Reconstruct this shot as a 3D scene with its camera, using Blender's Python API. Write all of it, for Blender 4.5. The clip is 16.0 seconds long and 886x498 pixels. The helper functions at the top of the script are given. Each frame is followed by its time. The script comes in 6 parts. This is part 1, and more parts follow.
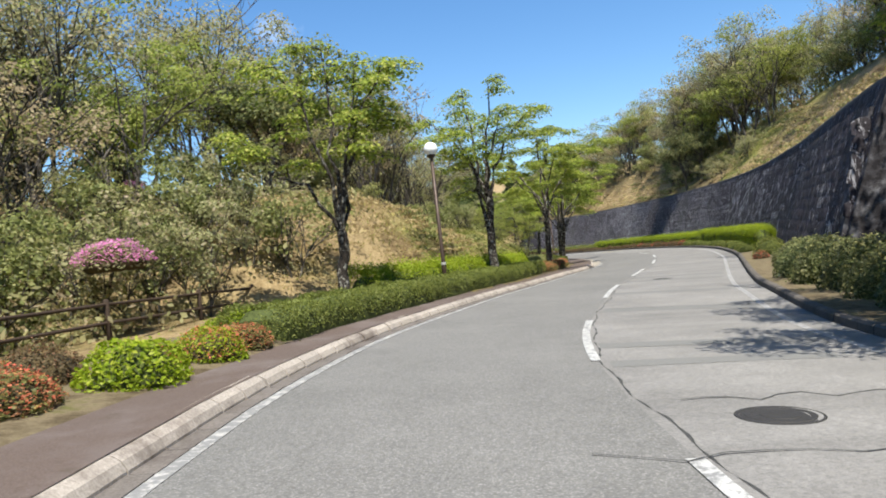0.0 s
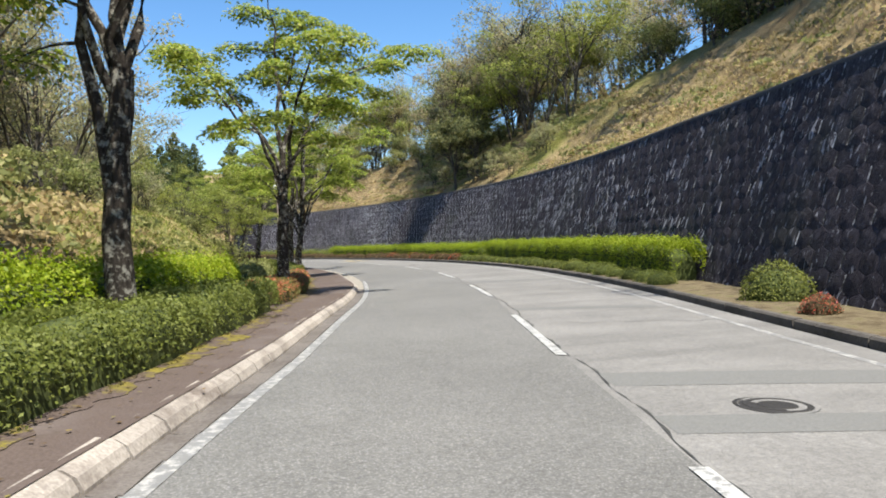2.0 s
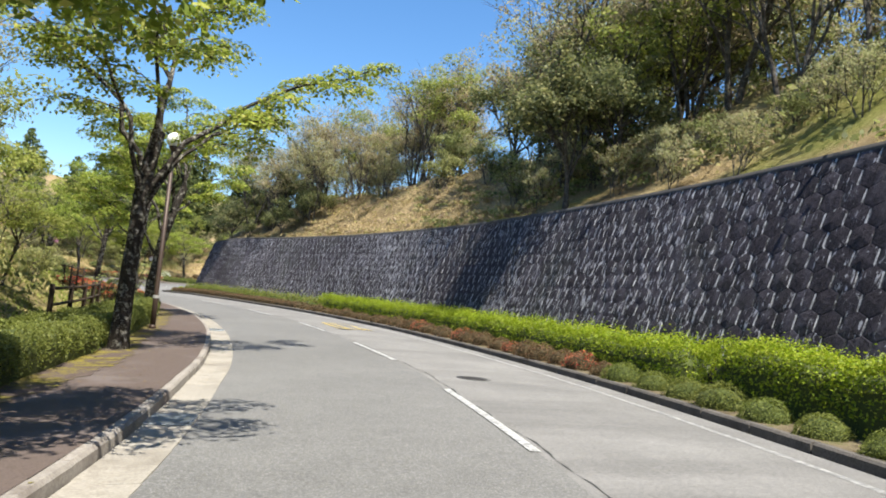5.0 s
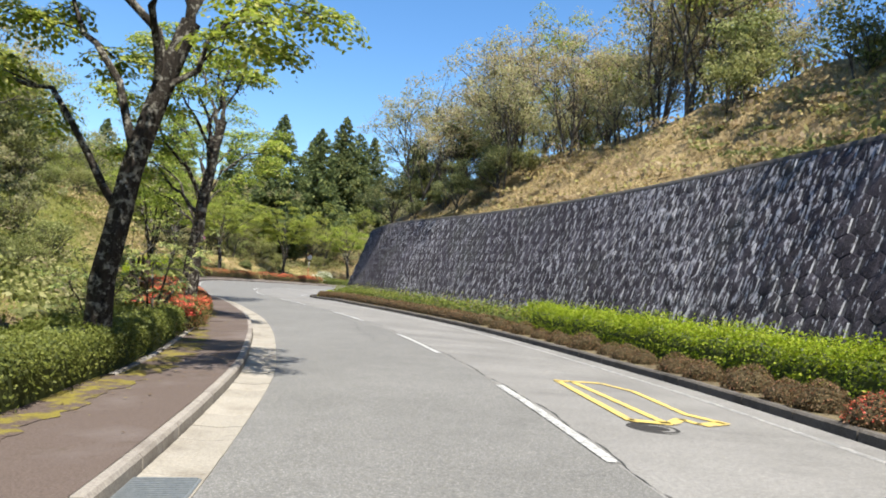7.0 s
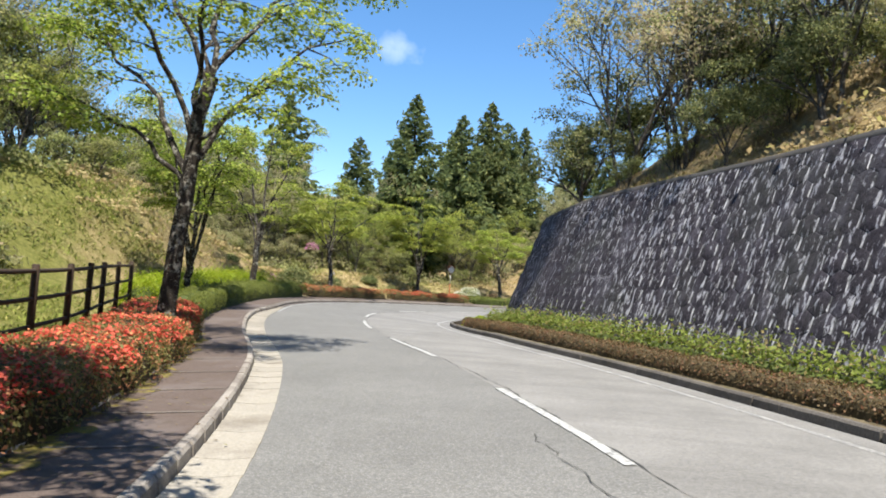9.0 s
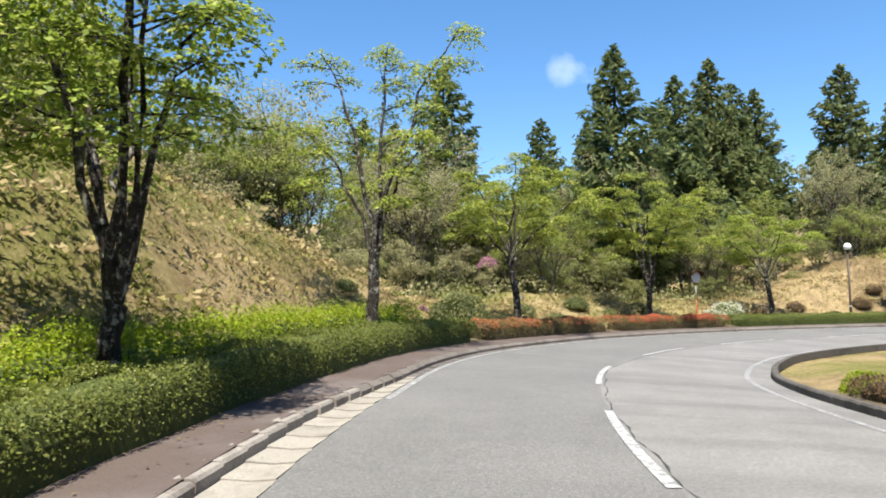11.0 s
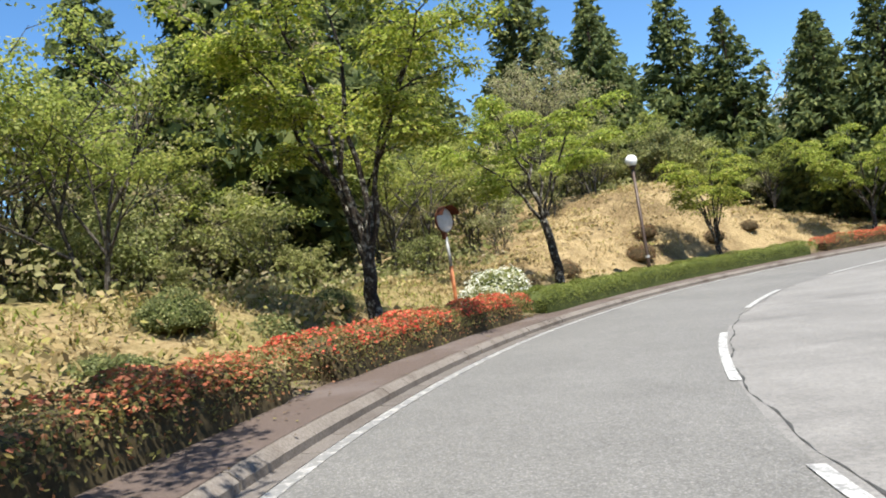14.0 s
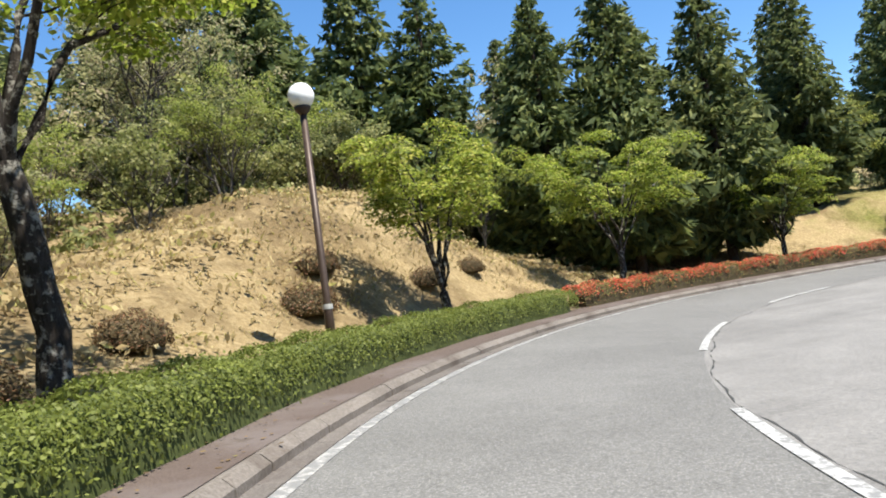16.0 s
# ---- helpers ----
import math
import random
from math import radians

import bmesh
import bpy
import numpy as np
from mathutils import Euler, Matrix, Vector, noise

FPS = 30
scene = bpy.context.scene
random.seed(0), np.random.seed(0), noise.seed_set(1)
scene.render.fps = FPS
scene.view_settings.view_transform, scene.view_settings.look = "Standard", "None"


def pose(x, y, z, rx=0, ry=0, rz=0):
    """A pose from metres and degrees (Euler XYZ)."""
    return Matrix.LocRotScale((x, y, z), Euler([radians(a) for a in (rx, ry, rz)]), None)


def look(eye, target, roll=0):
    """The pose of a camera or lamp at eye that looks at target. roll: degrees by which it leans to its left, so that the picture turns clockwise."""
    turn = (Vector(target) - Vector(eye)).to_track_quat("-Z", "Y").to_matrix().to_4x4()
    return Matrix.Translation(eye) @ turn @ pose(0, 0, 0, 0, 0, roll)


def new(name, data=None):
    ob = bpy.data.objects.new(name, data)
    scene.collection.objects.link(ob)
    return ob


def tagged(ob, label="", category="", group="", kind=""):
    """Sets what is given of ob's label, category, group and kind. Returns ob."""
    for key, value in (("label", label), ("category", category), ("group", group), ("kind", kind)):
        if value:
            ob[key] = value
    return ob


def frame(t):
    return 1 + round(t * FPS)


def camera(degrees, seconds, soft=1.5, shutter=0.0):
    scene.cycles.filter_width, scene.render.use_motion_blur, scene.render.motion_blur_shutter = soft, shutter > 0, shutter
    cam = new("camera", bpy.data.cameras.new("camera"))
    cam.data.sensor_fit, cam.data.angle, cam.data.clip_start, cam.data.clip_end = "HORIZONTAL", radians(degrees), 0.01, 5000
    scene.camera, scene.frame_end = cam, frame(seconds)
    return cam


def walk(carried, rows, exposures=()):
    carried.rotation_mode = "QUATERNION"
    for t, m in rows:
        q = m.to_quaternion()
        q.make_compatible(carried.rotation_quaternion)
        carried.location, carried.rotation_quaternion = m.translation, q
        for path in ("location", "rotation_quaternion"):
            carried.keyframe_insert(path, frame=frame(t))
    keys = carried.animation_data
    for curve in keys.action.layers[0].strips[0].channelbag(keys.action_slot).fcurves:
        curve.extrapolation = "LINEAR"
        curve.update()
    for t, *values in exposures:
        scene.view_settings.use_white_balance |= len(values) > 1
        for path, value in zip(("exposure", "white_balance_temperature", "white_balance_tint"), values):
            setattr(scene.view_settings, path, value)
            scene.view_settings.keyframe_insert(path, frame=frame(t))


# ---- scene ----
cam = camera(61.05, 16.0, soft=1.9)
# seconds, x, y, z, yaw, pitch, roll of the carried camera
ROWS = [
    (0.0, 0.000, -0.000, 1.421, 0.00, 0.57, 6.51),
    (0.5, -0.166, 4.743, 1.413, -5.73, -0.10, 5.66),
    (1.0, 0.121, 9.430, 1.402, -10.25, -0.61, 4.89),
    (1.5, 0.969, 14.189, 1.398, -16.53, -1.34, 3.67),
    (2.0, 2.233, 18.765, 1.337, -21.32, -0.68, 2.13),
    (2.5, 3.823, 23.142, 1.362, -24.47, 0.89, 0.73),
    (3.0, 5.445, 27.403, 1.383, -26.25, 2.36, -0.34),
    (3.5, 6.998, 31.759, 1.398, -27.22, 3.52, -1.71),
    (4.0, 8.417, 36.185, 1.400, -25.74, 4.04, -3.17),
    (4.5, 9.660, 40.681, 1.394, -22.64, 4.11, -4.49),
    (5.0, 10.687, 45.245, 1.388, -18.75, 3.88, -5.43),
    (5.5, 11.454, 49.876, 1.386, -14.87, 3.52, -5.75),
    (6.0, 12.188, 54.597, 1.388, -10.69, 3.00, -5.79),
    (6.5, 12.700, 59.202, 1.390, -7.69, 2.77, -5.60),
    (7.0, 12.946, 63.812, 1.373, -5.19, 2.76, -5.10),
    (7.5, 12.984, 68.299, 1.386, -2.61, 2.40, -4.79),
    (8.0, 12.762, 72.776, 1.379, 0.17, 2.16, -4.68),
    (8.5, 12.337, 77.242, 1.368, 2.77, 2.49, -4.48),
    (9.0, 11.685, 81.704, 1.351, 5.84, 3.12, -4.12),
    (9.5, 10.820, 85.988, 1.386, 9.53, 3.53, -4.06),
    (10.0, 9.916, 90.292, 1.394, 13.55, 4.03, -3.25),
    (10.5, 8.800, 94.473, 1.399, 17.53, 4.46, -1.52),
    (11.0, 7.587, 98.557, 1.403, 20.45, 4.73, 0.74),
    (11.5, 6.393, 102.567, 1.406, 21.27, 4.78, 3.13),
    (12.0, 5.334, 106.528, 1.410, 18.95, 4.53, 5.25),
    (12.5, 4.159, 110.488, 1.403, 14.72, 4.32, 7.79),
    (13.0, 3.429, 114.419, 1.419, 8.39, 3.67, 8.95),
    (13.5, 3.247, 118.310, 1.369, 0.75, 3.12, 9.04),
    (14.0, 3.557, 122.125, 1.400, -7.93, 2.98, 8.88),
    (14.5, 4.334, 125.827, 1.365, -15.83, 3.47, 8.90),
    (15.0, 5.621, 129.378, 1.302, -22.93, 3.95, 8.57),
    (15.5, 7.265, 132.858, 1.319, -29.44, 3.68, 7.92),
    (16.0, 9.178, 136.305, 1.326, -34.24, 3.47, 7.78),
]
walk(cam, [(t, pose(x, y, z, 90 + pitch, roll, yaw)) for t, x, y, z, yaw, pitch, roll in ROWS], exposures=((0.0, 1.06), (3.0, 1.22), (6.0, 1.26), (13.0, 1.28), (16.0, 1.24)))

# ---- world and sun ----
SUN_AZ = math.atan2(0.28, -1.0)           # from the south, a little east (x east, y north)
SUN_EL = radians(65)
world = bpy.data.worlds.new("sky")
scene.world = world
world.use_nodes = True
wn, wl = world.node_tree.nodes, world.node_tree.links
wn.clear()
w_out = wn.new("ShaderNodeOutputWorld")
w_bg = wn.new("ShaderNodeBackground")
w_sky = wn.new("ShaderNodeTexSky")
w_sky.sky_type = "NISHITA"
w_sky.sun_disc = False
w_sky.sun_elevation = SUN_EL
w_sky.sun_rotation = SUN_AZ
w_sky.air_density, w_sky.dust_density, w_sky.ozone_density = 1.0, 0.2, 3.5
w_bg.inputs["Strength"].default_value = 0.092
# one small fair-weather cloud, low in the north
w_geo = wn.new("ShaderNodeTexCoord")
w_dir = wn.new("ShaderNodeVectorMath")
w_dir.operation = "DISTANCE"
w_noise = wn.new("ShaderNodeTexNoise")
w_noise.inputs["Scale"].default_value = 22
w_noise.inputs["Detail"].default_value = 6
w_add = wn.new("ShaderNodeMath")
w_add.operation = "MULTIPLY_ADD"
w_add.inputs[1].default_value = 0.13
w_map = wn.new("ShaderNodeMapRange")
w_map.inputs["From Min"].default_value = 0.090
w_map.inputs["From Max"].default_value = 0.052
w_map.inputs["To Max"].default_value = 0.22
w_mix = wn.new("ShaderNodeMixRGB")
w_mix.inputs[2].default_value = (9.0, 9.3, 10.0, 1)
CLOUD = Vector((-0.172, 0.939, 0.300)).normalized()
w_dir.inputs[1].default_value = CLOUD
wl.new(w_geo.outputs["Generated"], w_dir.inputs[0])
wl.new(w_geo.outputs["Generated"], w_noise.inputs["Vector"])
wl.new(w_noise.outputs["Fac"], w_add.inputs[0])
wl.new(w_dir.outputs["Value"], w_add.inputs[2])
wl.new(w_add.outputs[0], w_map.inputs["Value"])
wl.new(w_map.outputs[0], w_mix.inputs[0])
w_hue = wn.new("ShaderNodeHueSaturation")
w_hue.inputs["Saturation"].default_value = 1.2
wl.new(w_sky.outputs[0], w_hue.inputs["Color"])
wl.new(w_hue.outputs[0], w_mix.inputs[1])
wl.new(w_mix.outputs[0], w_bg.inputs["Color"])
wl.new(w_bg.outputs[0], w_out.inputs["Surface"])

sun = new("sun", bpy.data.lights.new("sun", "SUN"))
sun.data.energy = 4.95
sun.data.angle = radians(0.55)
sun.data.color = (1.0, 0.945, 0.84)
sun_from = Vector((math.sin(SUN_AZ) * math.cos(SUN_EL), math.cos(SUN_AZ) * math.cos(SUN_EL), math.sin(SUN_EL)))
sun.matrix_world = look(sun_from * 100, (0, 0, 0))

# ---- materials ----


class Mat:
    """A small writer of node materials."""

    def __init__(self, name, rough=0.8, metal=0.0, spec=0.3):
        self.m = bpy.data.materials.new(name)
        self.m.use_nodes = True
        self.n, self.l = self.m.node_tree.nodes, self.m.node_tree.links
        self.b = self.n["Principled BSDF"]
        self.b.inputs["Roughness"].default_value = rough
        self.b.inputs["Metallic"].default_value = metal
        self.b.inputs["Specular IOR Level"].default_value = spec
        self.co = self.n.new("ShaderNodeTexCoord").outputs["Object"]
        self.geo = self.n.new("ShaderNodeNewGeometry")

    def world(self):
        self.co = self.geo.outputs["Position"]
        return self

    def scaled(self, x, y, z):
        mp = self.n.new("ShaderNodeMapping")
        mp.inputs["Scale"].default_value = (x, y, z)
        self.l.new(self.co, mp.inputs["Vector"])
        return mp.outputs[0]

    def noise(self, scale, detail=4, rough=0.55, co=None):
        t = self.n.new("ShaderNodeTexNoise")
        t.inputs["Scale"].default_value = scale
        t.inputs["Detail"].default_value = detail
        t.inputs["Roughness"].default_value = rough
        self.l.new(co or self.co, t.inputs["Vector"])
        return t.outputs["Fac"]

    def voronoi(self, scale, co=None, out="Distance", feature="F1"):
        t = self.n.new("ShaderNodeTexVoronoi")
        t.inputs["Scale"].default_value = scale
        t.feature = feature
        self.l.new(co or self.co, t.inputs["Vector"])
        return t.outputs[out]

    def ramp(self, fac, *stops):
        r = self.n.new("ShaderNodeValToRGB")
        e = r.color_ramp.elements
        while len(e) < len(stops):
            e.new(0.5)
        for el, (p, c) in zip(e, stops):
            el.position = p
            el.color = (c, c, c, 1) if isinstance(c, (int, float)) else (*c, 1)
        self.l.new(fac, r.inputs[0])
        return r.outputs[0]

    def mix(self, fac, a, b, mode="MIX"):
        m = self.n.new("ShaderNodeMixRGB")
        m.blend_type = mode
        for k, v in ((0, fac), (1, a), (2, b)):
            if isinstance(v, (int, float)):
                m.inputs[k].default_value = v if k == 0 else (v, v, v, 1)
            elif isinstance(v, tuple):
                m.inputs[k].default_value = (*v, 1)
            else:
                self.l.new(v, m.inputs[k])
        return m.outputs[0]

    def bump(self, height, strength=0.4, dist=0.02):
        b = self.n.new("ShaderNodeBump")
        b.inputs["Strength"].default_value = strength
        b.inputs["Distance"].default_value = dist
        self.l.new(height, b.inputs["Height"])
        self.l.new(b.outputs[0], self.b.inputs["Normal"])
        return self

    def color(self, c):
        if isinstance(c, tuple):
            self.b.inputs["Base Color"].default_value = (*c, 1)
        else:
            self.l.new(c, self.b.inputs["Base Color"])
        return self

    def roughness(self, c):
        self.l.new(c, self.b.inputs["Roughness"])
        return self

    def thin(self, amount=0.35):
        """Leaf tissue: part of the light passes through."""
        tr = self.n.new("ShaderNodeBsdfTranslucent")
        mx = self.n.new("ShaderNodeMixShader")
        mx.inputs[0].default_value = amount
        src = self.b.inputs["Base Color"]
        if src.is_linked:
            self.l.new(src.links[0].from_socket, tr.inputs["Color"])
        else:
            tr.inputs["Color"].default_value = src.default_value
        self.l.new(self.b.outputs[0], mx.inputs[1])
        self.l.new(tr.outputs[0], mx.inputs[2])
        self.l.new(mx.outputs[0], self.n["Material Output"].inputs["Surface"])
        return self


def leaf_mat(name, dark, light, extra=None, extra_at=0.93, thin=0.35, rough=0.55):
    m = Mat(name, rough=rough, spec=0.25)
    isl = m.geo.outputs["Random Per Island"]
    oi = m.n.new("ShaderNodeObjectInfo").outputs["Random"]
    stops = [(0.0, dark), (0.85, light)]
    if extra:
        stops = [(0.0, dark), (extra_at - 0.06, light), (extra_at, extra)]
    c = m.ramp(isl, *stops)
    big = m.noise(0.7, 2, co=m.geo.outputs["Position"])
    c = m.mix(0.5, c, m.ramp(big, (0.3, 0.7), (0.7, 1.1)), "MULTIPLY")
    c = m.mix(0.25, c, m.ramp(oi, (0.0, (0.8, 1.0, 0.7)), (1.0, (1.0, 0.85, 0.6))), "MULTIPLY")
    return m.color(c).thin(thin).m


def asphalt():
    m = Mat("asphalt", rough=0.85, spec=0.3).world()
    fine = m.noise(110, 3, 0.75)
    agg = m.voronoi(48)
    coarse = m.noise(28, 4, 0.7)
    big = m.noise(0.30, 5, 0.65)
    mid = m.noise(1.9, 5, 0.7)
    c = m.ramp(fine, (0.28, (0.089, 0.087, 0.083)), (0.72, (0.224, 0.219, 0.208)))
    c = m.mix(0.60, c, m.ramp(agg, (0.0, (0.33, 0.323, 0.314)), (0.45, (0.115, 0.114, 0.109))))
    c = m.mix(0.7, c, m.ramp(coarse, (0.34, 0.62), (0.66, 1.26)), "MULTIPLY")
    c = m.mix(0.55, c, m.ramp(big, (0.35, 0.78), (0.65, 1.12)), "MULTIPLY")
    c = m.mix(0.4, c, m.ramp(mid, (0.3, 0.78), (0.7, 1.12)), "MULTIPLY")
    m.color(c)
    return m.bump(m.mix(0.5, fine, agg), 0.45, 0.008).m


def old_asphalt():
    m = Mat("worn_asphalt", rough=0.85, spec=0.3).world()
    fine = m.noise(85, 3, 0.75)
    coarse = m.noise(22, 4, 0.7)
    big = m.noise(0.45, 6, 0.7)
    band = m.noise(1.0, 4, 0.65, m.scaled(0.10, 0.9, 1))
    c = m.ramp(fine, (0.28, (0.119, 0.115, 0.111)), (0.72, (0.244, 0.238, 0.226)))
    c = m.mix(0.65, c, m.ramp(coarse, (0.34, 0.66), (0.66, 1.22)), "MULTIPLY")
    c = m.mix(0.65, c, m.ramp(big, (0.38, 0.74), (0.62, 1.10)), "MULTIPLY")
    c = m.mix(0.5, c, m.ramp(band, (0.40, 0.72), (0.52, 1.0)), "MULTIPLY")
    return m.color(c).bump(fine, 0.4, 0.006).m


def footpath_mat():
    m = Mat("red_brown_asphalt", rough=0.9, spec=0.2).world()
    fine = m.noise(60, 4, 0.7)
    big = m.noise(0.7, 5, 0.6)
    c = m.ramp(fine, (0.3, (0.056, 0.042, 0.035)), (0.7, (0.122, 0.094, 0.082)))
    c = m.mix(m.ramp(big, (0.5, 0.0), (0.66, 0.65)), c, (0.132, 0.112, 0.106))
    c = m.mix(m.ramp(m.noise(2.2, 5, 0.7), (0.60, 0.0), (0.68, 0.55)), c, (0.059, 0.046, 0.033))
    return m.color(c).bump(fine, 0.4, 0.006).m


def moss_mat():
    m = Mat("moss_and_litter", rough=1.0, spec=0.1).world()
    a, b = m.noise(2.2, 5, 0.65), m.noise(30, 4, 0.7)
    c = m.ramp(a, (0.36, (0.092, 0.069, 0.043)), (0.52, (0.191, 0.162, 0.033)), (0.66, (0.125, 0.099, 0.053)))
    c = m.mix(0.6, c, m.ramp(b, (0.3, 0.5), (0.7, 1.15)), "MULTIPLY")
    worn = m.noise(1.7, 6, 0.72)
    c = m.mix(m.ramp(worn, (0.46, 0.0), (0.53, 1.0)), c, m.ramp(b, (0.3, (0.056, 0.042, 0.035)), (0.7, (0.122, 0.094, 0.082))))
    return m.color(c).bump(b, 0.8, 0.02).m


def concrete(name, a, b, stain=(0.106, 0.086, 0.066), amount=0.55):
    m = Mat(name, rough=0.85, spec=0.25).world()
    fine, big = m.noise(40, 4, 0.65), m.noise(1.1, 6, 0.7)
    oi = m.n.new("ShaderNodeObjectInfo").outputs["Random"]
    c = m.ramp(fine, (0.3, a), (0.7, b))
    c = m.mix(m.ramp(big, (0.48, 0.0), (0.68, amount)), c, stain)
    c = m.mix(0.35, c, m.ramp(oi, (0.0, 0.65), (1.0, 1.1)), "MULTIPLY")
    return m.color(c).bump(m.mix(0.5, fine, big), 0.35, 0.01).m


def paint(name, col, wear):
    m = Mat(name, rough=0.6, spec=0.4).world()
    crack = m.noise(9, 6, 0.75)
    fine = m.noise(80, 3, 0.7)
    c = m.mix(m.ramp(crack, (wear - 0.04, 1.0), (wear + 0.06, 0.0)), col, (0.178, 0.178, 0.175))
    c = m.mix(0.3, c, m.ramp(fine, (0.3, 0.7), (0.7, 1.05)), "MULTIPLY")
    return m.color(c).bump(crack, 0.3, 0.004).m


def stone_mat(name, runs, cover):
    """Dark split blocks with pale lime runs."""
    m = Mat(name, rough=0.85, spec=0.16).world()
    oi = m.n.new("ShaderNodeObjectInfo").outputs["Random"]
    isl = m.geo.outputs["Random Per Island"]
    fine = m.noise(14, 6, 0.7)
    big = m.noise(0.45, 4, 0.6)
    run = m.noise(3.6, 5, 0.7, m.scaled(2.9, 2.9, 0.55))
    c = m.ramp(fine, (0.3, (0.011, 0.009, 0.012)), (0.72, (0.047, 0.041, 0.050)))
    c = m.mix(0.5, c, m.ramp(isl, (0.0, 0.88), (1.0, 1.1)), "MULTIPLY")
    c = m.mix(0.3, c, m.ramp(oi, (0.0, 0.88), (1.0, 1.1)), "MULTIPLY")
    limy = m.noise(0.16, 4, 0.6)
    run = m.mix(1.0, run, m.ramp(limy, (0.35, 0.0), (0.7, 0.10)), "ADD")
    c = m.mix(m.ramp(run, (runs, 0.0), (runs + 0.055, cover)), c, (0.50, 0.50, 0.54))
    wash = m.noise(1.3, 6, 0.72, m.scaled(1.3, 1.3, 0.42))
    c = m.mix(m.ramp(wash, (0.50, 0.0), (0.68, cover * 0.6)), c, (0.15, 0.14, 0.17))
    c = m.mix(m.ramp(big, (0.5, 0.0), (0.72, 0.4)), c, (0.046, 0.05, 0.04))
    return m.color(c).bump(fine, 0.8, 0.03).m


def joint_mat():
    m = Mat("lime_mortar_joint", rough=0.95, spec=0.1).world()
    n = m.noise(3.0, 5, 0.7)
    return m.color(m.ramp(n, (0.42, (0.026, 0.024, 0.026)), (0.56, (0.07, 0.068, 0.074)), (0.78, (0.26, 0.26, 0.27)))).bump(n, 0.5, 0.02).m


def ground_mat():
    """Dry straw and mown grass, with bare earth and green patches."""
    m = Mat("dry_grass_ground", rough=1.0, spec=0.05).world()
    fibre = m.noise(7, 6, 0.75, m.scaled(1.4, 1.4, 0.6))
    fine = m.noise(45, 4, 0.75)
    patch = m.noise(0.35, 6, 0.68)
    green = m.noise(0.16, 5, 0.65)
    sown = m.n.new("ShaderNodeAttribute")
    sown.attribute_name = "grass"
    green = m.mix(1.0, green, sown.outputs["Fac"], "ADD")
    c = m.ramp(fibre, (0.25, (0.17, 0.115, 0.055)), (0.5, (0.31, 0.235, 0.125)), (0.72, (0.42, 0.335, 0.19)))
    c = m.mix(m.ramp(patch, (0.47, 0.0), (0.60, 0.75)), c, m.ramp(fine, (0.3, (0.073, 0.05, 0.026)), (0.7, (0.178, 0.125, 0.066))))
    c = m.mix(m.ramp(green, (0.54, 0.0), (0.74, 0.85)), c, m.ramp(fibre, (0.28, (0.05, 0.063, 0.013)), (0.5, (0.132, 0.149, 0.033)), (0.72, (0.251, 0.238, 0.079))))
    c = m.mix(0.5, c, m.ramp(fine, (0.25, 0.55), (0.7, 1.12)), "MULTIPLY")
    return m.color(c).bump(m.mix(0.5, fibre, fine), 0.9, 0.08).m


def soil_mat():
    m = Mat("planting_soil", rough=1.0, spec=0.05).world()
    a, b = m.noise(3, 5, 0.65), m.noise(40, 4, 0.7)
    c = m.ramp(a, (0.3, (0.066, 0.05, 0.03)), (0.55, (0.178, 0.145, 0.092)), (0.7, (0.112, 0.112, 0.04)))
    c = m.mix(0.6, c, m.ramp(b, (0.3, 0.5), (0.7, 1.1)), "MULTIPLY")
    return m.color(c).bump(b, 0.8, 0.03).m


def bark_mat(name, dark, light, lichen, spread=0.47):
    m = Mat(name, rough=0.95, spec=0.15)
    v = m.noise(12, 6, 0.78, m.scaled(2.2, 2.2, 0.45))
    p = m.noise(8.0, 6, 0.75)
    c = m.ramp(v, (0.35, dark), (0.65, light))
    c = m.mix(m.ramp(p, (spread, 0.0), (spread + 0.09, 0.85)), c, lichen)
    return m.color(c).bump(v, 0.9, 0.03).m


def plain(name, c1, c2, rough=0.6, metal=0.0, scale=12, bump=0.15):
    m = Mat(name, rough=rough, metal=metal).world()
    n = m.noise(scale, 5, 0.65)
    return m.color(m.ramp(n, (0.3, c1), (0.7, c2))).bump(n, bump, 0.004).m


ASPHALT, OLD_ASPHALT, FOOTPATH, MOSS = asphalt(), old_asphalt(), footpath_mat(), moss_mat()
STAINED_GUTTER = concrete("stained_gutter_concrete", (0.086, 0.074, 0.066), (0.165, 0.149, 0.135), (0.059, 0.046, 0.04), 0.75)
GUTTER = concrete("gutter_concrete", (0.205, 0.185, 0.155), (0.33, 0.307, 0.264))
KERB = concrete("kerb_concrete", (0.178, 0.158, 0.139), (0.31, 0.284, 0.251), (0.079, 0.059, 0.05), 0.75)
WORN_KERB = concrete("worn_kerb_concrete", (0.106, 0.089, 0.076), (0.198, 0.178, 0.158), (0.066, 0.05, 0.04), 0.8)
OLD_KERB = concrete("old_kerb_concrete", (0.22, 0.19, 0.165), (0.40, 0.365, 0.32), (0.075, 0.055, 0.045), 0.8)
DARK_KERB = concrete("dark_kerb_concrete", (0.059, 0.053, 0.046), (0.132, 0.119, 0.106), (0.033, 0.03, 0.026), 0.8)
WHITE_PAINT = paint("white_road_paint", (0.40, 0.40, 0.385), 0.47)
WORN_PAINT = paint("worn_white_paint", (0.363, 0.356, 0.34), 0.53)
YELLOW_PAINT = paint("yellow_road_paint", (0.488, 0.37, 0.106), 0.40)
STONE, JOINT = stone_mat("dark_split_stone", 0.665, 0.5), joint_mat()
